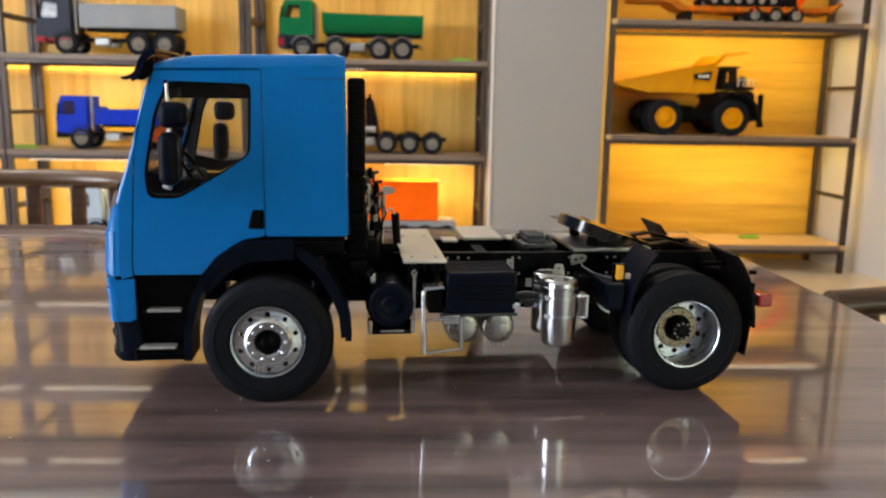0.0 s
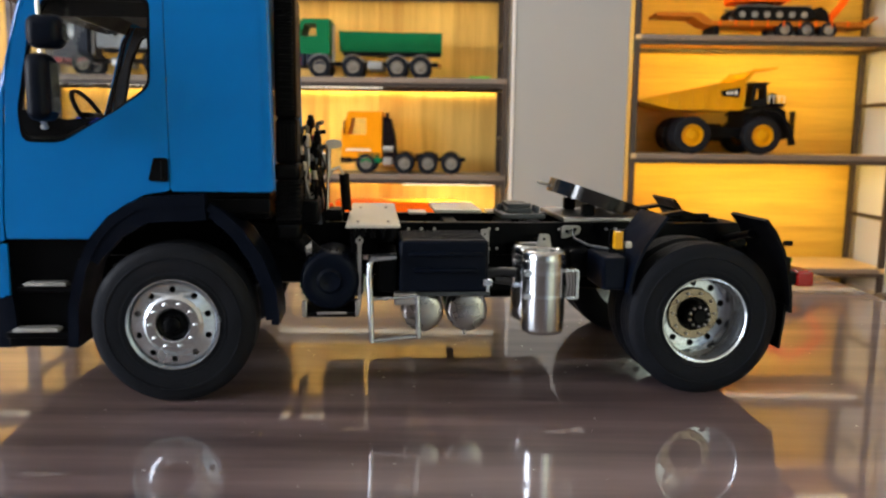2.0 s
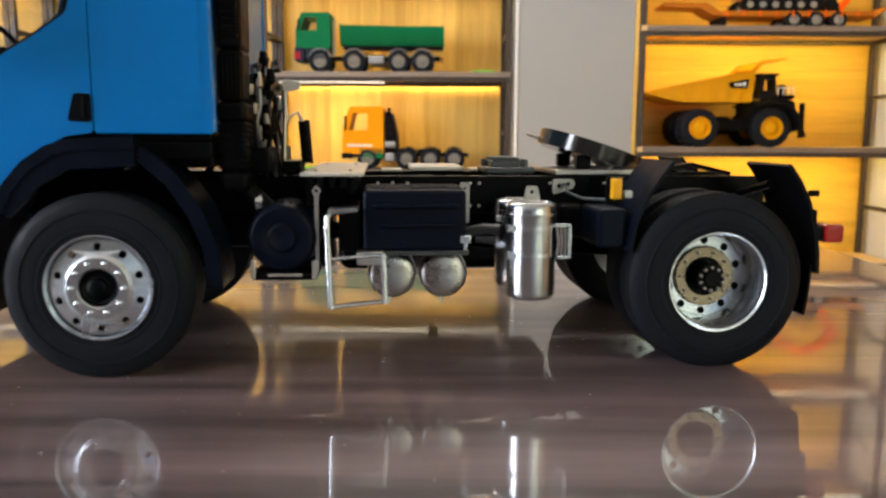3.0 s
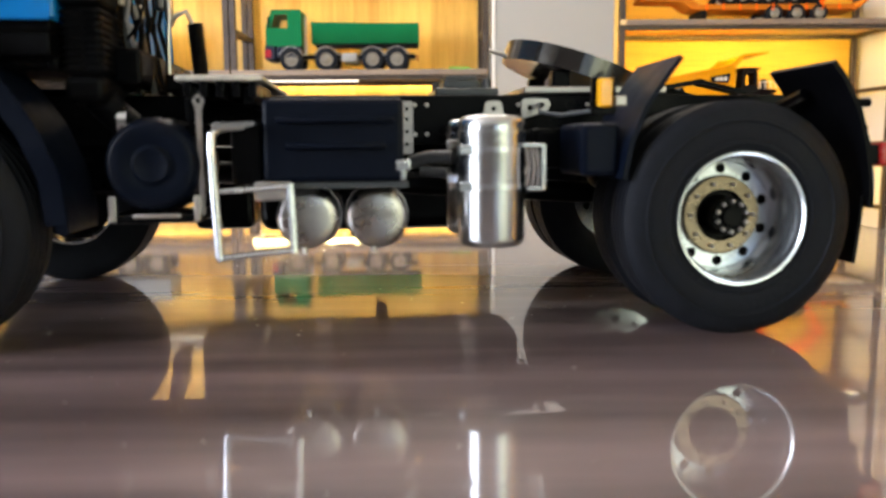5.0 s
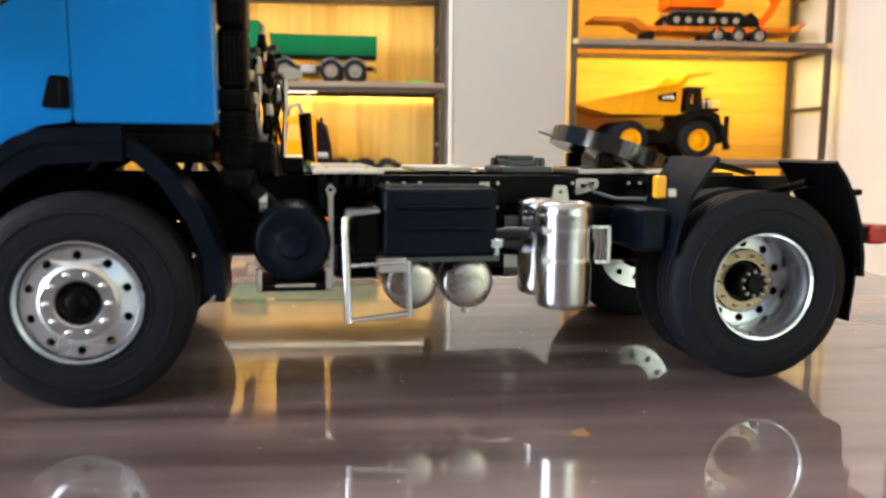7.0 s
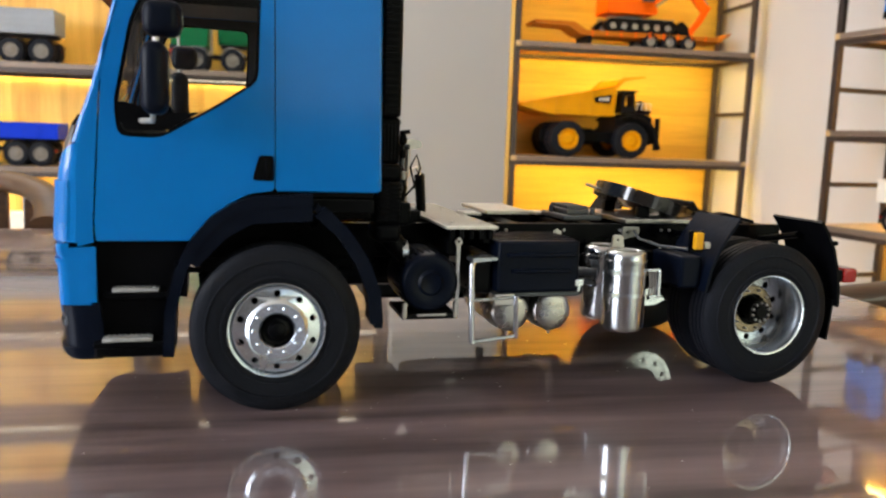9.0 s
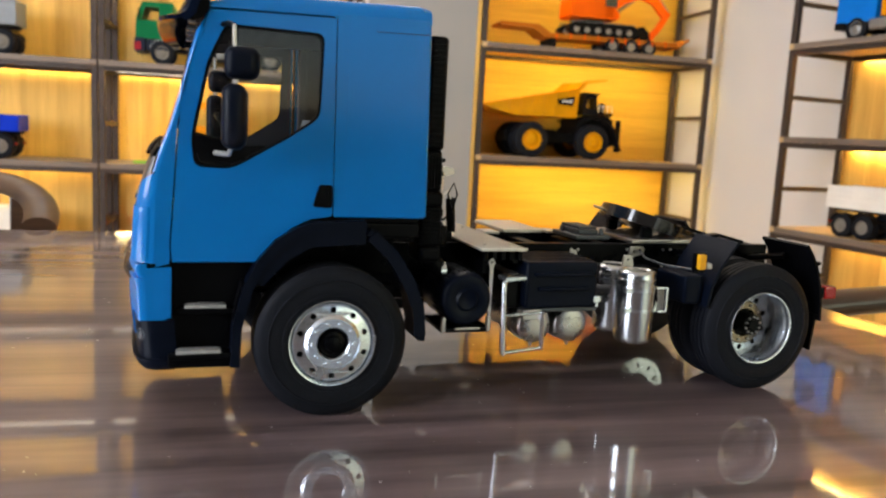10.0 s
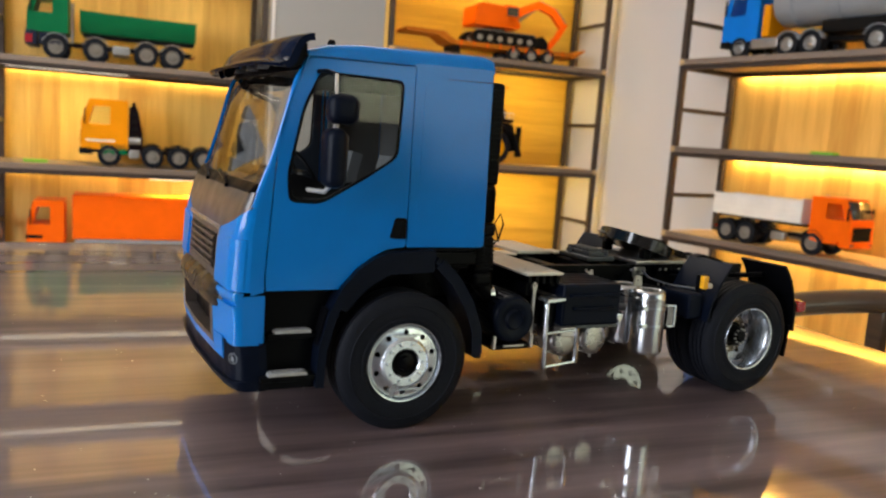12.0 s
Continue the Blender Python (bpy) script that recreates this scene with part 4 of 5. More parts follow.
WINDOW = round_corners([(-58.8, 209.6), (-7.6, 208.8), (-9.0, 164.6), (-26.4, 152.6), (-54.4, 136.0), (-73.6, 136.4), (-75.2, 152), (-67.6, 190)], 5, 4)
DOOR = [(-64.6, 217), (-1.6, 218.2), (-1.1, 111.8), (-13.5, 110.2), (-24.3, 104.4), (-35.1, 91.8), (-39.5, 87.2), (-84.2, 87.2), (-84.6, 96), (-80.6, 160), (-78.4, 178)]
DOOR = round_corners(DOOR, 2.2, 3)
PILLAR = [(-65.4, 217.6), (-79.2, 178), (-81.4, 160), (-85.4, 96), (-85.2, 86)] + [(x + curve_at(CORNER, z) - 0.6, z) for z, x in FRONT[:-1]]
QUARTER = [(-1.05, 219.4), (49.8, 220.3), (51.8, 112), (-0.55, 112)]
cab = tp("cab", box(-62, 50, 12, 174, 108, 114, 1), SATIN, None, "blue painted truck cab")
for near in (True, False):
    y0, y1 = (NEAR, NEAR + 1.6) if near else (FAR - 1.6, FAR)
    tp("door", slab(DOOR, y0, y1, [WINDOW]), BLUE, cab, "blue cab door with deep window")
    tp("door_lining", slab(round_corners([(-62.5, 214), (-3, 214), (-3, 113), (-14, 113), (-28, 102), (-40, 90), (-82, 90), (-79.5, 160), (-75.8, 178)], 1.5), y1 + 0.2 if near else y0 - 1.6, y1 + 1.6 if near else y0 - 0.2, [[(a * 0.985 - 0.6, 170 + (b - 170) * 0.985) for a, b in WINDOW]]), DARKGAP, cab)
    tp("window_seal", slab([(-36 + (a + 36) * 1.012, 172 + (b - 172) * 1.012) for a, b in WINDOW], y0 + 0.3, y1 + 0.4 if near else y1 - 0.3, [[(-37 + (a + 37) * 0.945, 173.5 + (b - 173.5) * 0.95) for a, b in WINDOW]]), BLACK, cab)
    tp("window_pane", slab([(-36.5 + (a + 36.5) * 0.985, 172.5 + (b - 172.5) * 0.985) for a, b in WINDOW], (y0 + y1) / 2 - 0.3, (y0 + y1) / 2 + 0.3), SIDEGLASS, cab, "clear side window")
    tp("window_corner", slab(round_corners([(-74.6, 150), (-70.5, 139.5), (-53, 139.4), (-36, 149), (-52, 148), (-72, 153)], 2), (y0 + y1) / 2 - 0.7, (y0 + y1) / 2 + 0.7), BLACK, cab)
    tp("front_pillar", slab(PILLAR, y0, y1), BLUE, cab)
    tp("quarter_panel", slab(round_corners(QUARTER, 1.2, 2), y0 - (0.12 if near else 0), y1 + (0 if near else 0.12)), BLUE, cab, "blue rear side panel")
    ym = (y0 + y1) / 2
    tp("corner_bead", tube([(51.4, ym + (0.9 if near else -0.9), 112.4), (49.6, ym + (0.9 if near else -0.9), 219.2)], 1.75, 14), BLUE, cab)
    tp("sill_bead", tube([(0.2, ym, 112.2), (51.4, ym, 112.2)], 0.95, 10), BLUE, cab)
    tp("sill_bead", tube([(-84, ym, 87.4), (-40, ym, 87.4)], 0.95, 10), BLUE, cab)
    ye = (y0 - 0.35, y0 + 0.2) if near else (y1 - 0.2, y1 + 0.35)
    tp("panel_emboss", slab(round_corners([(5.5, 117), (47.5, 117.5), (45.6, 212), (5.0, 211)], 9, 6), *ye), BLUE, cab)
    # near-black strip puts the shade into the gap behind the door
    tp("shut_shade", box(-1.2, 0.4, y1 if near else y0 - 0.6, y1 + 0.6 if near else y0, 112, 217), DARKGAP, cab)
    ya, yb = (y0 - 0.9, y0 + 0.4) if near else (y1 - 0.4, y1 + 0.9)
    hd = tp("door_handle", slab(round_corners([(-11.9, 117), (-1.4, 116.6), (-1.5, 129), (-8.6, 129.2)], 1.6), ya, yb), BLACK, truck, "black recessed door handle")
    tp("handle_bar", box(-5.2, -3.6, ya - 0.5, ya + 0.3, 118.4, 127.6, 0.4), SATIN, hd)

# roof with rounded side edges
def roof(u, v):
    """u runs from front to rear, v across."""
    x = -66 + u * (51.2 + 66)
    crown = curve_at([(0, 220.4), (0.1, 224.2), (0.25, 226.2), (0.95, 228.4), (1, 226.8)], u)
    base = curve_at([(0, 217.4), (1, 219.6)], u)
    t = abs(v)
    drop = max(0, (t - 0.92) / 0.08)
    z = base + (crown - base) * math.sqrt(max(0, 1 - drop ** 2.2))
    return (x, MID + v * (FAR - MID), z)


vs = span(-1, -0.92, 9) + span(-0.86, 0.86, 8) + span(0.92, 1, 9)
tp("roof", sheet(roof, span(0, 0.1, 4) + span(0.16, 0.94, 8) + span(0.96, 1, 3), vs, (0, 0, -1.4)), BLUE, cab, "blue cab roof")
# thin dark strip drawn for the shade of a crease below the roof
tp("crease_shade", slab(round_corners([(20, 212.0), (50.4, 212.5), (50.4, 212.9), (20, 212.3)], 0.2), NEAR - 0.25, NEAR + 0.6), DARKGAP, cab)
for x, y in ((-48, 24), (-44, 150)):
    tp("roof_stud", lathe([(222, 2.6), (227.2, 2.4), (228.4, 1.4), (228.6, 0)], 14, at=(x, y, 0), axis="z"), BLACK, cab)
tp("rear_wall", slab([(NEAR + 1.7, 112), (FAR - 1.7, 112), (FAR - 1.7, 219.5), (FAR - 10, 226.6), (NEAR + 10, 226.6), (NEAR + 1.7, 219.5)], -0.8, 0.8), BLUE, cab, "blue rear wall of the cab").matrix_basis = Matrix.Translation((0.0502, 0, 0)) @ Matrix.Rotation(radians(90), 4, "Z")
tp("cab_floor", box(-92, 50, 11, 175, 100, 108, 1), SATIN, cab)


def front_panel(y0, y1, z0, z1, extra, material, name, label="", n=10, thick=1.6, wrap=0.0):
    """A piece of the front skin; z0 and z1 are heights or lines of (distance from the side, height)."""
    low = z0 if isinstance(z0, list) else [(0, z0)]
    high = z1 if isinstance(z1, list) else [(0, z1)]

    def fn(y, v):
        d = min(y - NEAR, FAR - y)
        z = curve_at(low, d) * (1 - v) + curve_at(high, d) * v
        return (front_x(y, z, extra, wrap), y, z)
    return tp(name, sheet(fn, across(y0, y1, n), span(0, 1, 7), (thick, 0, 0)), material, cab, label)


# windscreen, its surround and the panels under it
CUT = [(0, 133), (3, 130), (9, 126.5), (20, 122.5), (34, 118.6), (40, 117.5)]
front_panel(NEAR + 3.2, FAR - 3.2, 142, 210.5, -0.7, SCREENGLASS, "windscreen", "large clear windscreen", 24, 0.5, 4.0)
front_panel(NEAR + 0.1, NEAR + 1.5, 133, 217, 0.1, BLUE, "screen_pillar", n=5)
front_panel(FAR - 1.5, FAR - 0.1, 133, 217, 0.1, BLUE, "screen_pillar", n=5)
front_panel(NEAR + 1.5, NEAR + 4.4, 141, 214, -0.4, GLOSSBLACK, "screen_seal", n=5, wrap=3.0)
front_panel(FAR - 4.4, FAR - 1.5, 141, 214, -0.4, GLOSSBLACK, "screen_seal", n=5, wrap=3.0)
front_panel(NEAR + 2, FAR - 2, 209, 219, 0.2, BLACK, "header_panel", n=20)
front_panel(NEAR + 3, FAR - 3, 140.5, 146, 0.6, BLACK, "scuttle", "black wiper scuttle", 24)
front_panel(NEAR + 1.2, FAR - 1.2, CUT, 141, 0.5, BRONZE, "bonnet_panel", "dark bronze panel under the windscreen", 24)
front_panel(NEAR + 38, FAR - 38, 86, 117, 0.4, BRONZE, "front_grille", "dark bronze grille frame", 20)
front_panel(NEAR + 36, FAR - 36, 116.4, 119, 1.4, ALU, "grille_trim", "silver strip above the grille", 16, 1.5)
front_panel(NEAR + 46, FAR - 46, 92, 112.5, 0.9, SATIN, "grille_mesh", n=16)
for k in range(5):
    z = 93.2 + 4.0 * k
    front_panel(NEAR + 47, FAR - 47, z, z + 1.6, 1.8, BRONZE, "grille_bar", n=16, thick=1.2)
for y0, y1 in ((NEAR + 0.05, NEAR + 40), (FAR - 40, FAR - 0.05)):
    front_panel(y0, y1, 86, CUT, 0.5, BLUE, "corner_panel", "blue rounded corner panel", 10, 1.6)
for y0, y1 in ((NEAR + 0.6, NEAR + 37), (FAR - 37, FAR - 0.6)):
    front_panel(y0, y1, 87, [(0, 115), (16, 115), (20, 114.6), (36, 112)], 1.7, BLUE, "corner_pad", "raised blue corner pad", 10, 1.4)
for x, y in ((0, 60), (0, 118)):
    tp("wiper", tube([(front_x(y, 141) - 1.8, y, 141), (front_x(y + 12, 144) - 2.0, y + 12, 144.5), (front_x(y + 40, 147) - 1.8, y + 40, 147.5)], 1.3, 6), SATIN, cab)

# sun visor
VISOR_X = [(0, 0.0), (0.2, 0.16), (0.4, 0.33), (0.55, 0.46), (0.7, 0.56), (0.8, 0.63), (0.86, 0.72), (1, 1.0)]
VISOR_Z = [(0, 229.8), (0.2, 229.4), (0.4, 227.6), (0.55, 224.6), (0.7, 220.2), (0.8, 216.4), (0.86, 214.4), (1, 212.6)]


def visor(u, v):
    """A deep bowed shell that ends in a forward lip; u runs down its front, v across."""
    y = MID + v * (FAR - MID + 2.5)
    x = -65 + (front_x(y, 210, 21) + 65) * curve_at(VISOR_X, u) * (1 - 0.22 * abs(v) ** 6)
    return (x, y, curve_at(VISOR_Z, u) - 1.5 * abs(v) ** 4)


vis = tp("sun_visor", sheet(visor, span(0, 1, 32), span(-1, 1, 28), (1.2, 0, -1.6)), SMOKE, truck, "dark smoked sun visor")
for v in (-1, 1):
    rim = [visor(u, v) for u in span(0, 0.93, 14)]
    y = rim[0][1]
    tp("visor_end", strip_plate([(p[0] + 1.2, p[2] - 1.4) for p in rim], y - 1.0, y + 1.0, 4.0), SMOKE, vis)
    tp("visor_bracket", slab(round_corners([(-66, 224), (-74, 220), (-78, 213), (-75, 209), (-67, 213)], 2), y - v * 5 - 1, y - v * 5 + 1), BLACK, vis)
for y in (40, 80, 106, 146):
    tp("marker_lamp", box(front_x(y, 213, 7), front_x(y, 213, -1), y - 3, y + 3, 211.5, 214.6, 0.8), LENS, vis)

# bumper, entry steps and wheel arch on each side
BUMP_OUT = [(29, -2.6), (31, -0.6), (34, 0.6), (40, 1.0), (50, 1.8), (57, 2.6), (70, 3.2), (77, 3.4), (78.6, 4.8), (81, 6.2), (84, 6.6), (87, 5.6), (89, 3.6), (90.5, 0.6)]
ROLL_OUT = [(70, 1.0), (71.2, 3.2), (73.5, 5.2), (76.5, 6.4), (79.5, 6.6), (82.5, 5.8), (85, 4.2), (87, 1.8), (88, -0.6)]
ROLL_CORNER = [(0, 18.4), (20, 11.0), (20.6, 8.0), (22, 5.8), (25, 4.2), (30, 2.6), (38, 1.0), (85, -1.2)]
BUMP_SQUARE = [(0, 18.4), (0.3, 10.0), (0.9, 6.6), (1.8, 5.6), (35, 0.6), (85, -1.2)]
BUMP_ROUND = [(0, 18.4), (0.5, 11.6), (1.6, 8.6), (4, 6.0), (8, 4.2), (16, 2.4), (35, 0.6), (85, -1.2)]


def bumper(y0, y1, z0, z1, extra, material, name, label="", n=10, thick=3.0, corner=BUMP_SQUARE, steps=5, out=BUMP_OUT):
    """A piece of the bumper, which stands proud of the cab and draws in towards its foot."""
    ys = sorted(set(across(y0, y1, n)) | {y for d, _ in corner for y in (NEAR + d, FAR - d) if y0 <= y <= y1})
    fn = lambda y, z: (-103.8 + curve_at(corner, min(y - NEAR, FAR - y)) - curve_at(out, z) - extra, y, z)
    return tp(name, sheet(fn, ys, span(z0, z1, steps), (thick, 0, 0)), material, truck, label)


bumper(NEAR, FAR, 34, 48, -0.8, NAVY, "bumper_lower", "black lower bumper", 28, 4, BUMP_ROUND)
for y0, y1 in ((NEAR, NEAR + 19), (FAR - 19, FAR)):
    bumper(y0, y1, 47.8, 57, -0.8, NAVY, "lamp_pod", "black pod round the fog lamp", 8, 4, BUMP_ROUND)
bumper(NEAR + 34, FAR - 34, 73.6, 78, 0.2, BRONZE, "bumper_centre", "dark bronze strip over the intake", 20, 9, steps=3)
bumper(NEAR + 17.2, FAR - 17.2, 45, 50.2, -0.2, BLUE, "bumper_valance", "blue lower edge of the bumper", 26, 3, BUMP_ROUND)
bumper(NEAR + 34, FAR - 34, 50, 53.6, 0.2, BRONZE, "intake_rim", "dark bronze rim under the intake", 20, 9, steps=3)
for y0, y1 in ((NEAR + 34, NEAR + 40), (FAR - 40, FAR - 34)):
    bumper(y0, y1, 53.4, 73.8, 0.15, BRONZE, "intake_rim", "dark bronze upright beside the intake", 4, 9, steps=4)
bumper(NEAR + 36, FAR - 36, 50, 77, -7.6, SATIN, "bumper_intake", "deep black air intake", 14, 1.4)
bumper(NEAR + 20, FAR - 20, 70, 88, 0.2, SEMIBLACK, "bumper_bar", "glossy black rounded bumper roll", 26, 4, ROLL_CORNER, 14, ROLL_OUT)
bumper(NEAR + 0.2, FAR - 0.2, 29, 35, 1.6, NAVY, "bumper_lip", "black rounded bumper lip", 28, 5, BUMP_ROUND)
for near in (True, False):
    ya, yb = (NEAR, NEAR + 35) if near else (FAR - 35, FAR)
    bumper(*((NEAR + 17, NEAR + 36) if near else (FAR - 36, FAR - 17)), 49.5, 58, -0.1, BLUE, "bumper_valance", "blue lower edge of the bumper", 8, 3, BUMP_ROUND, steps=3)
    bumper(ya, yb, 55.8, 78.2, 0.0, BLUE, "bumper_corner", "blue bumper corner with a vertical crease", 12, 3)
    yc, yd = (NEAR + 0.6, NEAR + 27) if near else (FAR - 27, FAR - 0.6)
    bumper(yc, yd, 78, 85.6, -2.6, BLUE, "bumper_shoulder", "rounded blue shoulder under the corner pad", 8, 3)
    s = 1 if near else -1
    y = NEAR if near else FAR
    P = lambda a, b: (min(y + s * a, y + s * b), max(y + s * a, y + s * b))
    tp("bumper_side", slab(round_corners([(-97, 83.4), (-84.4, 84), (-84.4, 56.2), (-96, 56.2)], 0.8), *P(0.15, 1.8)), BLUE, truck, "blue bumper return")
    lampm = tp("fog_lamp", lathe([(2.0, 3.4), (-0.6, 3.4), (-0.7, 2.7), (0.2, 2.4), (0.5, 1.4), (0.4, 0)], 22), DARKGREY, truck, "small round fog lamp")
    tp("lens", lathe([(0.3, 2.2), (0.0, 1.9), (-0.2, 0)], 18), LENS, lampm)
    lampm.matrix_basis = pose(-99.4 * MM, (y + s * 6.0) * MM, 0.0475, 0, 0, -55 if near else -125)
    panel = tp("step_panel", slab(round_corners([(-85, 56), (-84.8, 57), (-86.8, 86.4), (-40.5, 86.4), (-46, 76), (-50, 60), (-52, 30), (-84, 30), (-85, 40)], 1.4, 3), *P(7.0, 9.0)), BLACK, truck, "black entry step panel")
    tp("panel_front", slab(round_corners([(-89, 55.8), (-83.2, 55.8), (-83.2, 33), (-85, 30), (-89, 30)], 1.4, 3), *P(0.4, 7.2)), BLACK, panel)
    tp("panel_sill", box(-86, -52.4, *P(-1.5, 8), 29.6, 37, 1.2), BLACK, panel)
    tp("panel_rear", slab(round_corners([(-54, 30), (-50.6, 30), (-49.6, 56), (-45.5, 74), (-49, 76.5), (-53, 60)], 0.8), *P(-2.5, 9)), BLACK, panel)
    for x0, x1, z, yy in ((-77.8, -56.4, 62.6, 1.0), (-82, -59.4, 39.4, -5.0)):
        bm = box(x0, x1, *P(yy, yy + 7.5), z - 1.2, z + 0.6, 0.4)
        for i in range(8):
            xx = x0 + 1.8 + i * (x1 - x0 - 3.6) / 7.5
            box(xx, xx + 1.2, *P(yy + 0.6, yy + 6.8), z + 0.5, z + 1.1, 0, bm)
        tp("step_tread", bm, TREAD, panel, "grey ribbed step tread")
        tp("step_shelf", box(x0 - 4, x1 + 5, *P(yy + 1, 8), z - 4.6, z - 1.3, 0.6), BLACK, panel)
    arch = strip_plate([(-52, 30), (-51, 52), (-46, 72), (-39, 86.5), (-30, 97), (-20, 103.6), (-12, 106.2), (17.5, 107.2)], *P(-5.0, 26), 5.2)
    tp("wheel_arch", arch, NAVY, truck, "black plastic wheel arch")
    tp("arch_face", slab([(-44.4, 78), (-35.1, 90.9), (-24.3, 103.4), (-13.5, 109), (17, 110.6), (17.6, 97), (-12, 95.6), (-25, 88), (-38, 74)], *P(-4.2, -0.6)), NAVY, truck)
    flapm = strip_plate([(19, 104), (27, 98.5), (36, 89), (44, 77), (50, 62), (52.6, 47), (52.2, 41)], *P(-4, 27), 4.0)
    fl = tp("arch_flap", flapm, NAVY, truck, "black rear part of the wheel arch")
    tp("flap_rim", strip_plate([(21, 102), (33, 91), (43, 76), (49.5, 60), (51, 44)], *P(-5.0, -3.6), 7.0), NAVY, fl)
    tp("arch_bracket", tube([(24, y + s * 20, 100), (24, MID - s * 28, 88)], 2.4, 8), SATIN, truck)
    tp("cab_mount", box(20, 50, *P(10, 60), 96, 110, 2), SATIN, truck)
    # mirrors
    arm = tp("mirror_arm", tube([(-60, y + s * 1, 209), (-57.5, y - s * 8, 209), (-55.4, y - s * 17, 207)], 1.3, 8), BLACK, truck, "black mirror arm")
    tp("arm_pin", tube([(-55.4, y - s * 17.5, 207.6), (-55.0, y - s * 18, 196)], 1.0, 8), PLATE, arm)
    tp("mirror_upper", box(-60, -43, *P(-25, -12), 181, 197, 5.0, seg=5), NAVY, truck, "black rounded wide-angle mirror housing")
    mm = tp("mirror_lower", box(-61, -49, *P(-27, -9), 146.6, 179, 5.4, seg=6), NAVY, truck, "tall black rounded mirror housing")
    tp("mirror_glass", box(-49.4, -48.6, *P(-23, -13), 151, 175, 0.3), GLOSSBLACK, mm)
    tp("mirror_glass", box(-43.4, -42.6, *P(-21.5, -15.5), 185, 193.4, 0.3), GLOSSBLACK, mm)
    tp("mirror_bracket", tube([(-56, y - s * 18, 148), (-57, y - s * 11, 144), (-63, y + s * 0.5, 144)], 1.3, 8), PLATE, mm)
    tp("mirror_link", tube([(-54, y - s * 18, 183), (-55, y - s * 18, 177)], 1.6, 8), DULL, mm)

# cab interior
inside = tp("dashboard", box(-88, -62, 16, 170, 118, 143, 5, seg=3), INTERIOR, truck, "dark dashboard")
tp("wheel_column", tube([(-66, 50, 138), (-54, 50, 150)], 2.2, 8), INTERIOR, inside)
ringp = []
for i in range(33):
    a = 2 * math.pi * i / 32
    ringp.append((-53 - 8 * math.cos(a), 50 + 17 * math.sin(a), 151 + 13 * math.cos(a)))
tp("steering_wheel", tube(ringp, 1.3, 8), BLACK, inside, "black steering wheel")
tp("steering_spoke", tube([(-53, 34, 151), (-53, 66, 151)], 1.4, 8), BLACK, inside)
for y in (50, 136):
    st = tp("seat", box(-34, 6, y - 21, y + 21, 122, 136, 4, seg=3), SEAT, truck, "grey cab seat")
    tp("seat_back", strip_plate([(0, 128), (3, 145), (7, 163)], y - 18, y + 18, 8), SEAT, st)
tp("window_header", slab(round_corners([(-60, 213), (-6, 213), (-6, 199.5), (-64, 199)], 2), 10.0, 11.0), BLACK, truck)
for y0, y1 in ((9.9, 10.9), (175.1, 176.1)):
    tp("side_lining", box(8, 46, y0, y1, 113, 217, 0.2), INTERIOR, truck)
tp("rear_lining", box(46.5, 49, 10, 176, 112, 219, 0.5), INTERIOR, truck)
tp("bunk", box(22, 48, 14, 172, 118, 140, 3), INTERIOR, truck)
tp("pillar_trim", box(2, 8, 10.2, 18, 112, 218, 1), INTERIOR, truck)
tp("pillar_trim", box(2, 8, 168, 175.8, 112, 218, 1), INTERIOR, truck)
tp("headliner", box(-58, 49, 12, 174, 214, 218, 1), INTERIOR, truck)


# ---- models on the shelves; millimetres again, standing on z = 0, front towards -x ----
P_GREEN = paint("green_paint", (0.002, 0.115, 0.04))
P_YELLOW = paint("yellow_paint", (0.72, 0.262, 0.001))
P_MINING = paint("mining_yellow_paint", (0.60, 0.27, 0.001))
P_RUST = paint("dull_amber_paint", (0.42, 0.13, 0.01))
P_ORANGE = paint("orange_paint", (0.88, 0.125, 0.001))
P_BLUE = paint("deep_blue_paint", (0.0005, 0.026, 0.46))
P_SKY = paint("mid_blue_paint", (0.001, 0.16, 0.62))
P_GREY = paint("grey_paint", (0.25, 0.275, 0.31))
P_WHITE = paint("white_paint", (0.74, 0.71, 0.66))
P_DARK = paint("dark_maroon_paint", (0.006, 0.003, 0.004), 0.5, 0.0, 0.04)
P_BLACK = paint("black_model_paint", (0.008, 0.0075, 0.0075), 0.5, 0.0, 0.05)
P_SILVER = shader("silver_model_metal", (0.30, 0.30, 0.30), 0.4, 0.7, vary=0.15, scale=40)
P_LIGHTBLUE = paint("pale_blue_paint", (0.35, 0.47, 0.62))
GLASSDARK = shader("dark_model_window", (0.03, 0.032, 0.035), 0.12, coat=0.6, vary=0.1)
P_REDPATCH = paint("red_panel_paint", (0.26, 0.012, 0.02))
P_HUB = paint("dull_beige_hub_paint", (0.17, 0.155, 0.135))
P_NAVY = paint("dark_navy_paint", (0.012, 0.016, 0.032))

WHEELS = {}


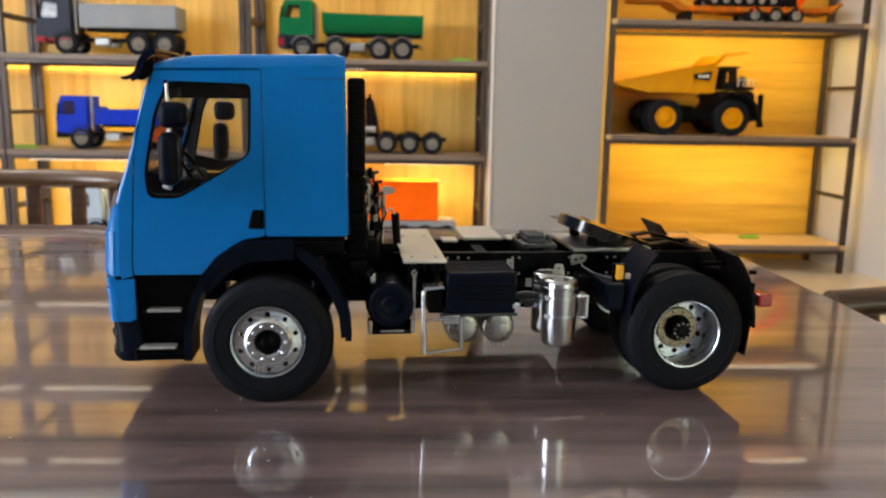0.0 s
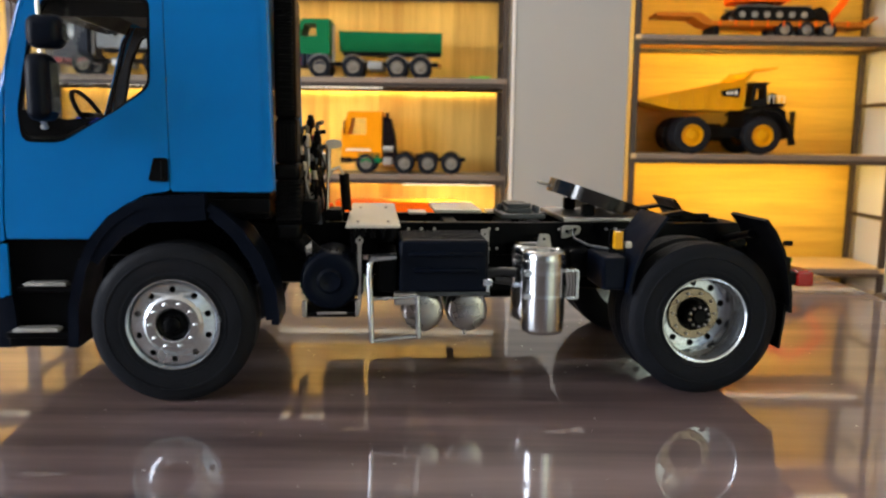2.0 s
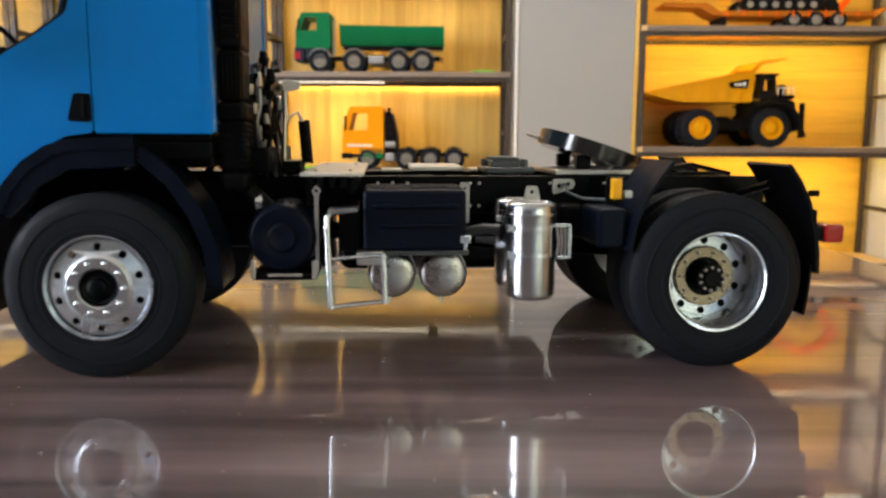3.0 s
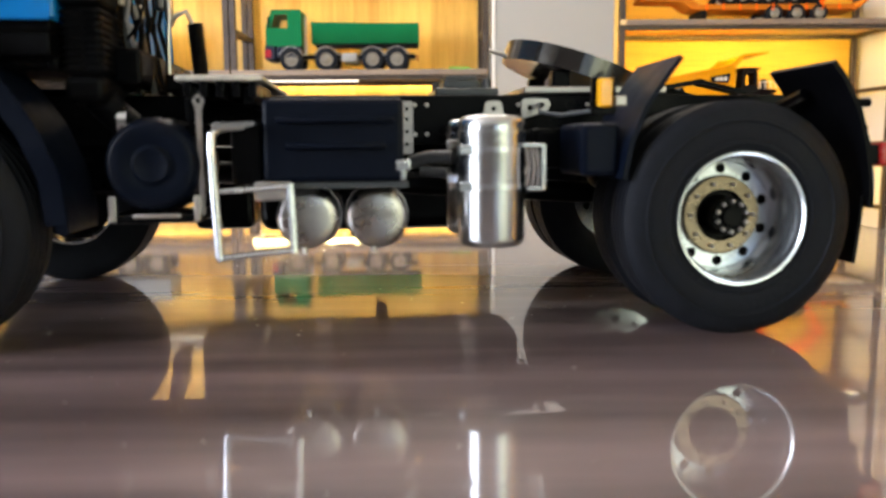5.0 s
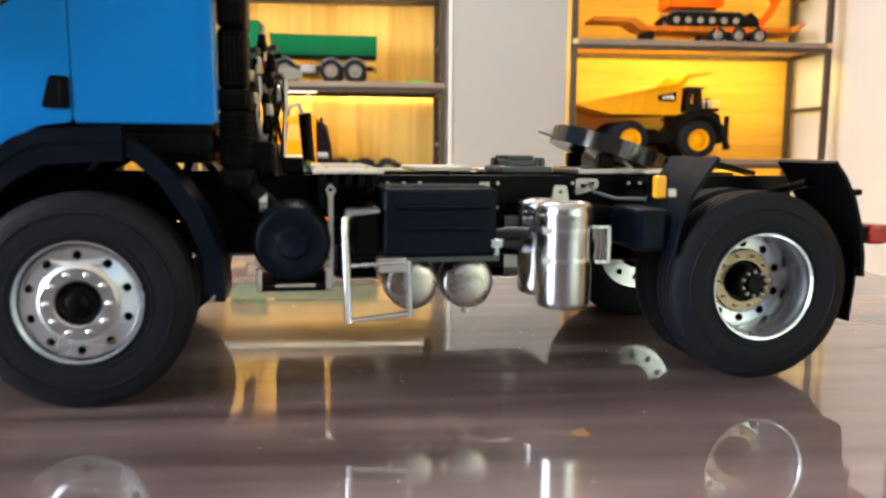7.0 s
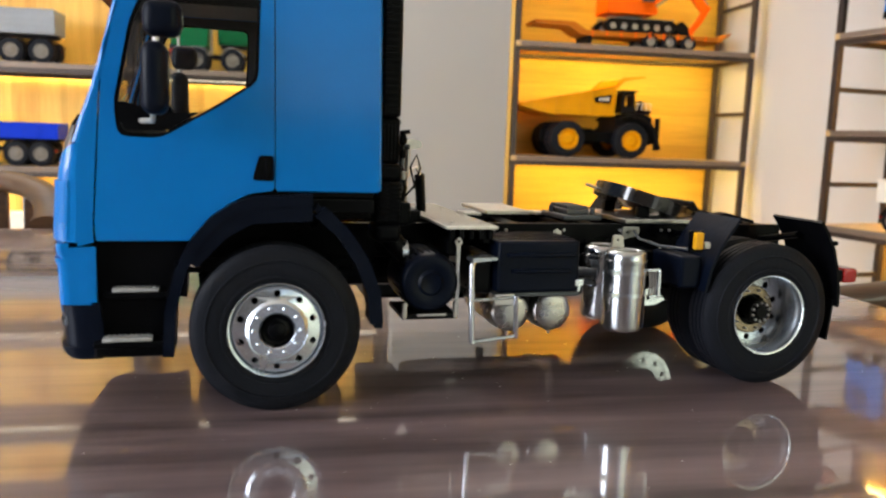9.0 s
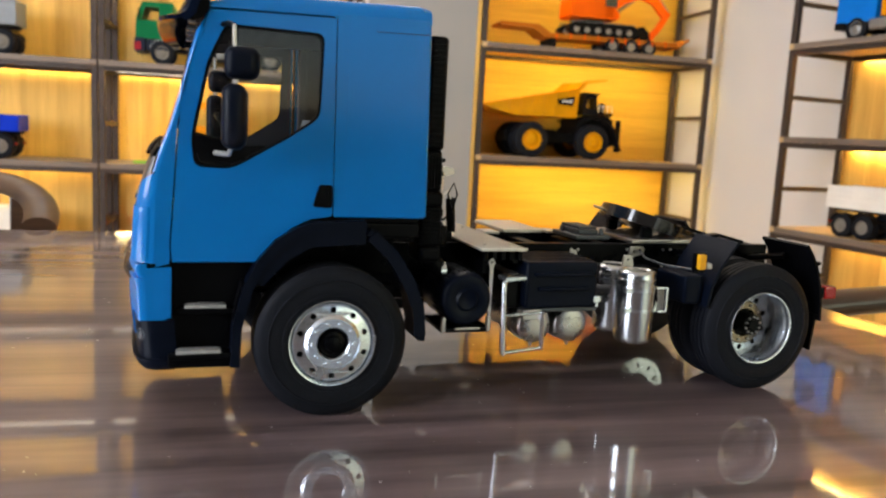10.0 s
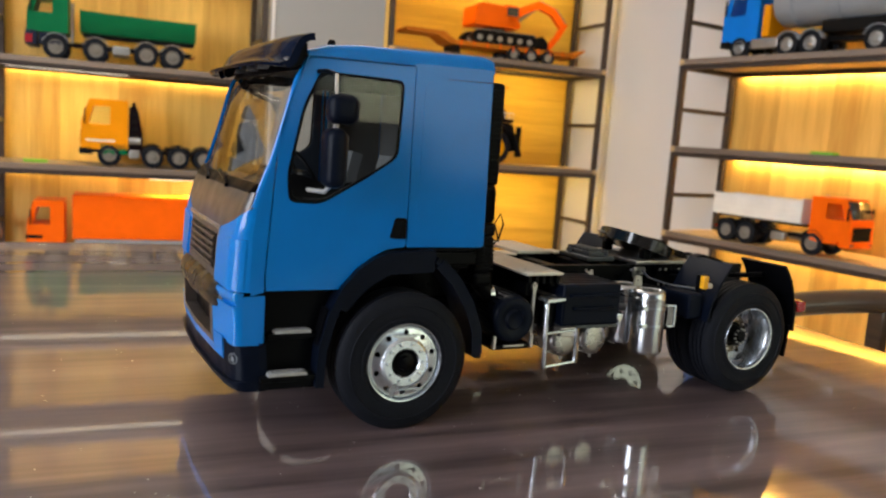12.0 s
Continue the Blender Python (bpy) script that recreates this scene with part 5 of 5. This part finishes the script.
def toy_wheel(parent, x, y, r, w, hubmat, far):
    key = (r, w, hubmat.name)
    if key not in WHEELS:
        prof = [(0.8, r * 0.58), (0, r * 0.7), (w * 0.05, r * 0.92), (w * 0.14, r), (w * 0.86, r), (w * 0.95, r * 0.92), (w, r * 0.7), (w - 0.8, r * 0.58)]
        tyre = mesh_of("tyre", lathe(prof, 36, closed=True), RUBBER, MM, 30)
        prof = [(w * 0.2, r * 0.6), (0.9, r * 0.58), (0.6, r * 0.53), (w * 0.2, r * 0.46), (w * 0.12, r * 0.3), (-w * 0.02, r * 0.22), (-w * 0.04, 0)]
        rim = mesh_of("wheel", lathe(prof, 28), hubmat, MM, 30)
        WHEELS[key] = (tyre, rim)
    tyre, rim = WHEELS[key]
    ob = part("wheel", rim, None, parent, m=pose(x * MM, y * MM, r * MM, 0, 0, 180 if far else 0))
    part("tyre", tyre, None, ob)


def p4(name, bm, mat, parent, label=""):
    return part(name, bm, mat, parent, label, MM)


def toy_cab(t, x, w, h, length, mat, z0, glassmat=GLASSDARK, lower=None, drop=22):
    """A flat-fronted lorry cab at x, its windows, mirrors, bumper and lights."""
    y0, y1 = -w / 2, w / 2
    prof = round_corners([(x, z0), (x + length, z0), (x + length, z0 + h), (x + length * 0.18, z0 + h), (x + 2, z0 + h * 0.52)], 6)
    side = round_corners([(x + length * 0.16, z0 + h * 0.5), (x + length * 0.62, z0 + h * 0.5), (x + length * 0.62, z0 + h * 0.86), (x + length * 0.27, z0 + h * 0.86)], 4)
    body = p4("cab", slab(prof, y0, y1, [side]), mat, t)
    for y in (y0 + 2, y1 - 2.6):
        p4("window", slab(side, y, y + 0.6), SIDEGLASS, body)
    bm = bmesh.new()
    a, b = Vector((x + 3.5, z0 + h * 0.54)), Vector((x + length * 0.165, z0 + h * 0.94))
    nrm = Vector((-(b - a).y, (b - a).x)).normalized() * 1.5
    vs = [bm.verts.new((q.x + nrm.x * k, y, q.y + nrm.y * k)) for k in (0.0, 1.4) for q in (a, b) for y in (y0 + 6, y1 - 6)]
    for f in ((0, 1, 3, 2), (4, 5, 7, 6), (0, 1, 5, 4), (2, 3, 7, 6), (0, 2, 6, 4), (1, 3, 7, 5)):
        bm.faces.new([vs[i] for i in f])
    p4("windscreen", bm, glassmat, body)
    p4("bumper", box(x - 4, x + length * 0.25, y0 - 1, y1 + 1, z0 - drop, z0 + 4, 3), lower or P_BLACK, body)
    p4("grille", box(x - 1.5, x + 4, y0 + 16, y1 - 16, z0 + 6, z0 + h * 0.36, 1), P_BLACK, body)
    for y in (y0 + 6, y1 - 22):
        p4("headlamp", box(x - 5.5, x - 3, y, y + 16, z0 - 14, z0 - 4, 1.5), LENS, body)
    for y in (y0 - 14, y1 + 4):
        p4("mirror", box(x + 12, x + 18, y, y + 9, z0 + h * 0.5, z0 + h * 0.8, 2), P_BLACK, body)
    p4("step", box(x + length * 0.3, x + length * 0.95, y0 + 2, y1 - 2, z0 - drop + 8, z0 - 1, 2), lower or P_BLACK, body)
    return body


def toy_arch(t, x, r, w, y, mat):
    pts = [(x + (r + 5) * math.cos(radians(a)), r + (r + 5) * math.sin(radians(a))) for a in span(20, 160, 10)]
    p4("mudguard", strip_plate(pts, y, y + w, 3), mat, t)


def toy_base(t, x0, x1, r, wheels, hubmat, width=160, tw=26, steer=()):
    p4("chassis", box(x0, x1, -26, 26, r + 8, r + 26, 2), P_BLACK, t)
    for x in wheels:
        p4("axle", lathe([(-width / 2 + 10, 7), (width / 2 - 10, 7)], 12, at=(x, 0, r)), P_BLACK, t)
        for far in (False, True):
            y = width / 2 if far else -width / 2
            toy_wheel(t, x, y, r, tw, hubmat, far)
            if x not in steer:
                toy_wheel(t, x, y + (-tw - 2 if far else tw + 2), r, tw, hubmat, far)


def toy_bed(t, x0, x1, z0, z1, mat, w=158, ribs=7, slope=0, style="upright"):
    """An open tipper body: sides with upright ribs, with level corrugations, or bowed in towards the floor."""
    y0, y1 = -w / 2, w / 2
    prof = [(x0, z1 + (8 if slope else 0)), (x0, z0), (x1, z0 + slope), (x1, z1)]
    if style == "bowed":
        def side(s, far):
            def fn(u, v):
                x = x0 + (x1 - x0) * u
                return (x, s * (w / 2 - 26 * (1 - v) ** 2), z0 + (z1 - z0) * v + 8 * (1 - u) * v)
            return sheet(fn, span(0, 1, 6), span(0, 1, 10), (0, -s * 4, 0))
        body = p4("tipper_body", side(-1, False), mat, t)
        p4("body_side", side(1, True), mat, body)
    else:
        body = p4("tipper_body", slab(prof, y0, y0 + 4), mat, t)
        p4("body_side", slab(prof, y1 - 4, y1), mat, body)
    inset = 30 if style == "bowed" else 4.2
    p4("body_floor", box(x0, x1, y0 + inset, y1 - inset, z0 + slope, z0 + slope + 4), mat, body)
    p4("headboard", box(x0, x0 + 4, y0 + 4.2, y1 - 4.2, z0 + 4.2, z1 + 14, 0.5), mat, body)
    p4("tailboard", box(x1 - 4, x1, y0 + 4.2, y1 - 4.2, z0 + slope + 4.2, z1, 0.5), mat, body)
    for y in (y0 - 2, y1 - 4):
        p4("top_rail", box(x0 - 2, x1 + 2, y, y + 6, z1 - 3, z1 + 3, 1.2), mat, body)
    if style == "upright":
        for i in range(ribs):
            x = x0 + 10 + (x1 - x0 - 20) * i / max(1, ribs - 1)
            for y in (y0 - 2.4, y1 + 0.2):
                p4("rib", box(x - 2.5, x + 2.5, y, y + 2.2, z0 + slope + 1, z1 - 4, 0.6), mat, body)
    elif style == "level":
        for i in range(ribs):
            z = z0 + 8 + (z1 - z0 - 22) * i / max(1, ribs - 1)
            for y in (y0 - 2.4, y1 + 0.2):
                p4("rib", box(x0 + 4, x1 - 4, y, y + 2.2, z, z + 7, 0.8), mat, body)
    p4("sub_frame", box(x0 + 10, x1 - 4, -30, 30, z0 - 14, z0 - 0.4, 2), P_BLACK, t)
    return body


def tank_box(t, x0, x1, r, mat, w=160):
    for y in (-w / 2 + 2, w / 2 - 32):
        p4("fuel_tank", box(x0, x1, y, y + 30, r - 12, r + 26, 7, seg=3), mat, t)


def tipper(label, m, cabmat, bedmat, x_wheels, length, cab_len, cab_h, bed, r=48, hub=None, archmat=None, patch=None, steer=2, style="upright", lower=None, lift=22):
    t = thing("model_tipper", label, "model truck", m, "models on the shelves")
    toy_base(t, 30, length - 30, r, x_wheels, hub or P_HUB, steer=x_wheels[:steer])
    c = toy_cab(t, 0, 158, cab_h, cab_len, cabmat, r + lift, lower=lower, drop=lift)
    toy_bed(t, *bed, bedmat, ribs=4 if style == "level" else 7, style=style)
    tank_box(t, (x_wheels[steer - 1] + x_wheels[steer]) / 2 - 34, (x_wheels[steer - 1] + x_wheels[steer]) / 2 + 34, r, P_SILVER)
    for x in x_wheels:
        for y in (-82, 54):
            toy_arch(t, x, r, 28, y, archmat or P_BLACK)
    if patch:
        p4("front_patch", box(-6, 22, -80.6, 80.6, r + 8, r + 40, 2), patch, c)
    p4("exhaust", tube([(cab_len + 14, -50, r + 20), (cab_len + 14, -50, r + cab_h + 28)], 6, 10), P_SILVER, t)
    for y in (-70, 54):
        p4("tail_lamp", box(length - 26, length - 18, y, y + 16, r + 6, r + 16, 1.5), RED, t)
    return t


def on_left(u, level, w=0.05, turn=0.0):
    return ROOM @ pose(u, w + 0.09, LEFT_LEVELS[level] + 0.0365, 0, 0, turn)


tipper("green model tipper lorry with grey mudguards on a shelf", on_left(-1.47, 2), P_GREEN, P_GREEN, (105, 252, 445, 548), 655, 150, 150, (192, 640, 116, 192), archmat=P_SILVER, patch=P_REDPATCH, style="bowed", lower=P_NAVY, lift=54)
tipper("model tipper lorry with dark navy cab and grey body", on_left(-2.53, 2), P_NAVY, P_GREY, (125, 440, 555), 620, 150, 170, (190, 610, 118, 215), r=50, steer=1, style="level", lower=P_REDPATCH)
tipper("small deep-blue model tipper lorry on a shelf", on_left(-2.47, 1), P_BLUE, P_BLUE, (105, 385, 480), 560, 135, 165, (170, 550, 112, 175), r=50, steer=1)
# a fourth-axle heavy tractor, yellow
t = thing("model_tractor_truck", "yellow and green four-axle model tractor truck without trailer", "model truck", on_left(-1.272, 1), "models on the shelves")
toy_base(t, 20, 555, 46, (110, 280, 385, 490), P_HUB, steer=(110,))
toy_cab(t, 0, 158, 205, 180, P_YELLOW, 68)
p4("lower_cab", box(72, 178, -79, 79, 48, 94, 3), P_GREEN, t)
stack = p4("stack_frame", slab(round_corners([(185, 70), (242, 70), (238, 150), (222, 226), (214, 246), (185, 250)], 5), -72, 72), P_DARK, t, "dark ribbed stack behind the cab")
for k in range(5):
    p4("stack_rib", box(190, 226 - 3 * k, -74, -72.2, 92 + 30 * k, 104 + 30 * k, 1), P_BLACK, stack)
p4("stack_pipe", tube([(203, -44, 228), (203, -44, 268)], 8, 12), P_DARK, stack)
p4("stack_tank", lathe([(184, 14), (186, 17), (230, 17), (232, 14)], 20, at=(0, -62, 108), axis="x"), P_SILVER, stack)
p4("cab_stripe", box(20, 130, -80.6, -79.2, 100, 108, 0.4), P_WHITE, t)
p4("coupling_plate", box(330, 430, -55, 55, 73, 88, 4), P_BLACK, t)
for x in (280, 385, 490):
    for y in (-82, 54):
        toy_arch(t, x, 46, 28, y, P_BLACK)
tank_box(t, 185, 228, 46, P_SILVER)
# orange lorry with a long box
t = thing("model_box_lorry", "bright orange model lorry with long orange trailer box", "model truck", on_left(-1.47, 0), "models on the shelves")
toy_base(t, 20, 800, 44, (100, 300, 560, 660, 760), P_HUB, steer=(100,))
c = toy_cab(t, 0, 158, 200, 140, P_ORANGE, 66, lower=P_ORANGE)
p4("lamp_recess", box(-7, 40, -80.5, -78, 74, 84, 2), P_BLACK, c)
p4("lamp_recess", box(-3, 60, -80.5, -78, 108, 122, 2), P_BLACK, c)
p4("trailer_box", box(170, 720, -78, 78, 108, 292, 4), P_ORANGE, t)
p4("trailer_skirt", box(180, 800, -74, 74, 78, 107, 3), P_GREY, t)
# pale lorry half hidden behind the chair
tipper("pale blue and white model lorry on the lowest shelf", on_left(-2.43, 0), P_LIGHTBLUE, P_WHITE, (105, 385, 480), 580, 135, 170, (170, 560, 112, 210), r=48, steer=1)

# big mining dump truck, nose to the right
t = thing("model_mining_truck", "yellow model mining dump truck with black chassis", "model truck", ROOM @ pose(0.727, 0.165, RIGHT_LEVELS[1] + 0.0365, 0, 0, 180), "models on the shelves")
for x, n in ((152, 1), (458, 2)):
    for far in (False, True):
        y = 165 if far else -165
        toy_wheel(t, x, y, 81, 62, P_MINING, far)
        if n == 2:
            toy_wheel(t, x, y + (-66 if far else 66), 81, 62, P_MINING, far)
    p4("axle", lathe([(-120, 20), (120, 20)], 14, at=(x, 0, 81)), P_BLACK, t)
p4("chassis", box(60, 560, -60, 60, 70, 120, 6), P_BLACK, t)
SIDE_OUTLINE = [(246, 190), (539, 190), (610, 206), (686, 222), (682, 234), (600, 250), (253, 322), (206, 366), (99, 376), (99, 368), (196, 352), (234, 312)]
body = p4("dump_body", slab(SIDE_OUTLINE, -150, -140), P_MINING, t, "yellow dump body")
p4("body_side", slab(SIDE_OUTLINE, 140, 150), P_MINING, body)
p4("body_floor", strip_plate([(250, 196), (539, 196), (608, 213), (684, 228)], -139.5, 139.5, 8), P_MINING, body)
p4("body_head", strip_plate([(244, 194), (236, 312), (202, 358), (99, 372)], -150, 150, 7), P_MINING, body)
p4("body_rim", strip_plate([(682, 232), (600, 249), (253, 321)], 150.3, 157, 8), P_MINING, body)
for i in range(6):
    x = 285 + 56 * i
    p4("rib", slab([(x, 196), (x + 9, 196), (x + 9, 312 - (x - 253) * 0.207), (x, 314 - (x - 253) * 0.207)], 150.2, 155), P_MINING, body)
p4("side_panel", slab(round_corners([(336, 250), (344, 272), (256, 288), (266, 246)], 5), 155.2, 158), P_BLACK, body)
for i in range(3):
    p4("panel_bar", slab([(272 + 18 * i, 258), (284 + 18 * i, 258), (284 + 18 * i, 272 - 2 * i), (272 + 18 * i, 273 - 2 * i)], 158.2, 159.4), P_WHITE, body)
p4("nose", slab(round_corners([(22, 70), (60, 60), (215, 120), (215, 200), (60, 205), (36, 190)], 8), -110, 110), P_BLACK, t)
p4("hood", box(58, 128, -60, 148, 206, 222, 4), P_DARK, t)
for y in (-160, 110):
    p4("fender", strip_plate([(8, 44), (26, 92), (52, 150), (92, 186), (152, 196), (212, 178)], y, y + 50, 9), P_BLACK, t)
cabm = p4("operator_cab", slab(round_corners([(132, 206), (204, 206), (196, 302), (140, 302)], 6), 60, 142, [round_corners([(144, 240), (188, 240), (184, 288), (148, 288)], 4)]), P_BLACK, t)
p4("cab_roof", box(128, 206, 54, 150, 303, 311, 3), P_BLACK, cabm)
p4("air_intake", lathe([(222, 17), (258, 17), (266, 10), (268, 0)], 18, at=(96, 100, 0), axis="z"), P_DARK, t)
for k in range(4):
    p4("handrail", tube([(62 + 22 * k, 146, 222), (62 + 22 * k, 146, 252)], 2, 6), P_WHITE, t)
p4("handrail", tube([(60, 146, 252), (130, 146, 252)], 2, 6), P_WHITE, t)
p4("ladder", box(2, 8, 80, 130, 40, 190, 2), P_BLACK, t)
p4("fuel_tank", lathe([(250, 36), (254, 40), (360, 40), (364, 36)], 24, at=(0, -100, 95), axis="x"), P_BLACK, t)

# excavator on a low trailer
t = thing("model_low_trailer", "dull amber model low-loader trailer with three wheel lines", "model trailer", ROOM @ pose(0.11, 0.16, RIGHT_LEVELS[2] + 0.0365), "models on the shelves")
p4("deck", box(240, 900, -85, 85, 50, 72, 4), P_RUST, t)
p4("gooseneck", slab(round_corners([(0, 108), (190, 108), (260, 66), (260, 50), (215, 56), (165, 88), (0, 92)], 6), -70, 70), P_RUST, t)
p4("rear_ramp", slab([(900, 50), (960, 96), (966, 90), (906, 46)], -80, 80), P_RUST, t)
for x in (560, 655, 750):
    for far in (False, True):
        toy_wheel(t, x, 88 if far else -88, 36, 26, P_SILVER, far)
for i in range(9):
    p4("side_post", box(270 + 70 * i, 276 + 70 * i, -88, -85.4, 46, 74, 0.5), P_ORANGE, t)
p4("support_leg", box(250, 275, -80, 80, 0, 49, 2), P_BLACK, t)
e = thing("model_excavator", "orange model crawler excavator with folded boom on a trailer", "model excavator", ROOM @ pose(0.135, 0.16, RIGHT_LEVELS[2] + 0.1090), "models on the shelves")
for y in (-84, 44):
    outline = round_corners([(330, 2), (640, 2), (672, 28), (640, 62), (330, 62), (298, 30)], 16)
    tr = p4("track", slab(outline, y, y + 40), P_BLACK, e, "black crawler track")
    for i in range(15):
        p4("track_pad", box(322 + 22 * i, 336 + 22 * i, y - 2, y + 42, 62, 66, 1), P_SILVER, tr)
    for i in range(6):
        p4("roller", lathe([(y - 3, 12), (y - 2.2, 14), (y - 0.2, 14)], 16, at=(345 + 54 * i, 0, 26)), P_SILVER, tr)
p4("turntable", lathe([(63, 60), (80, 60)], 28, at=(450, 0, 0), axis="z"), P_BLACK, e)
house = p4("house", slab(round_corners([(316, 84), (560, 84), (560, 116), (520, 150), (470, 186), (350, 192), (318, 176)], 14), -78, 78), P_ORANGE, e, "orange upper body")
p4("operator_cab", box(470, 545, -78, -18, 85, 196, 10, seg=3), P_ORANGE, e)
p4("cab_window", box(482, 546.5, -79.5, -22, 140, 186, 5), GLASSDARK, e)
boom = [(520, 130), (600, 185), (690, 226), (775, 200), (840, 130)]
p4("boom", strip_plate(boom, -12, 12, 40), P_ORANGE, e, "bent orange boom")
p4("stick", strip_plate([(852, 152), (810, 78), (752, 8)], -9, 9, 28), P_ORANGE, e)
p4("bucket", slab(round_corners([(690, 1), (750, 1), (742, 44), (706, 74), (682, 44)], 10), -36, 36), P_BLACK, e)
p4("ram", tube([(575, 0, 128), (672, 0, 200)], 7, 10), P_SILVER, e)
p4("ram", tube([(700, 0, 246), (800, 0, 212), (852, 0, 156)], 6, 10), P_SILVER, e)

# models on the side wall's shelves
def on_side(u, level, turn=0.0, w=0.15):
    return SIDE @ pose(u, w, SIDE_LEVELS[level] + 0.0365, 0, 0, turn)


t = thing("model_tanker", "mid-blue model tractor truck with silver tank trailer", "model truck", on_side(0.14, 3), "models on the shelves")
toy_base(t, 20, 1150, 44, (88, 300, 395, 640, 960, 1060), P_SILVER, steer=(88,))
c = toy_cab(t, 0, 158, 200, 165, P_SKY, 66)
for y in (-82, 54):
    p4("fuel_tank", box(140, 262, y, y + 28, 34, 74, 8, seg=3), P_SILVER, t)
# made-up yellow block, in place of the lit back panel past the cab
p4("behind_cab_block", box(176, 208, -70, 70, 80, 200, 4), P_YELLOW, t)
prof = [(215, 0), (216, 50), (224, 84), (240, 96), (1100, 96), (1116, 84), (1124, 50), (1125, 0)]
tk = p4("tank", lathe(prof, 40, at=(0, 0, 212), axis="x"), P_GREY, t, "grey silver tank")
for x in (300, 480, 660, 840, 1020):
    p4("tank_band", lathe([(x, 96.4), (x, 99), (x + 12, 99), (x + 12, 96.4)], 40, at=(0, 0, 212), axis="x", closed=True), P_GREY, tk)
p4("tank_cradle", box(420, 1120, -60, 60, 80, 125, 6), P_BLACK, t)
for x in (300, 395, 640):
    for y in (-82, 54):
        toy_arch(t, x, 44, 28, y, P_GREY)
tipper("model tipper lorry with orange cab and white body", on_side(0.82, 1, 180, 0.085) @ Matrix.Scale(0.85, 4), P_ORANGE, P_WHITE, (165, 495, 600), 690, 185, 175, (225, 685, 122, 215), r=50, steer=1, style="level", lower=P_ORANGE)

# small green paper tags lying on the boards
for m in (ROOM @ pose(0.78, 0.2, RIGHT_LEVELS[0] + 0.0364), ROOM @ pose(-0.66, 0.06, LEFT_LEVELS[2] + 0.0364), ROOM @ pose(-1.44, 0.1, LEFT_LEVELS[1] + 0.0364), ROOM @ pose(-2.63, 0.1, LEFT_LEVELS[1] + 0.0364), SIDE @ pose(0.62, 0.12, SIDE_LEVELS[2] + 0.0364), SIDE @ pose(0.99, 0.06, SIDE_LEVELS[2] + 0.0364)):
    tagged(part("paper_tag", box(-0.045, 0.045, -0.02, 0.02, 0, 0.012, 0.003), GREEN_TAG, m=m), "small bright green paper tag on a shelf board", "tag", "green tags")
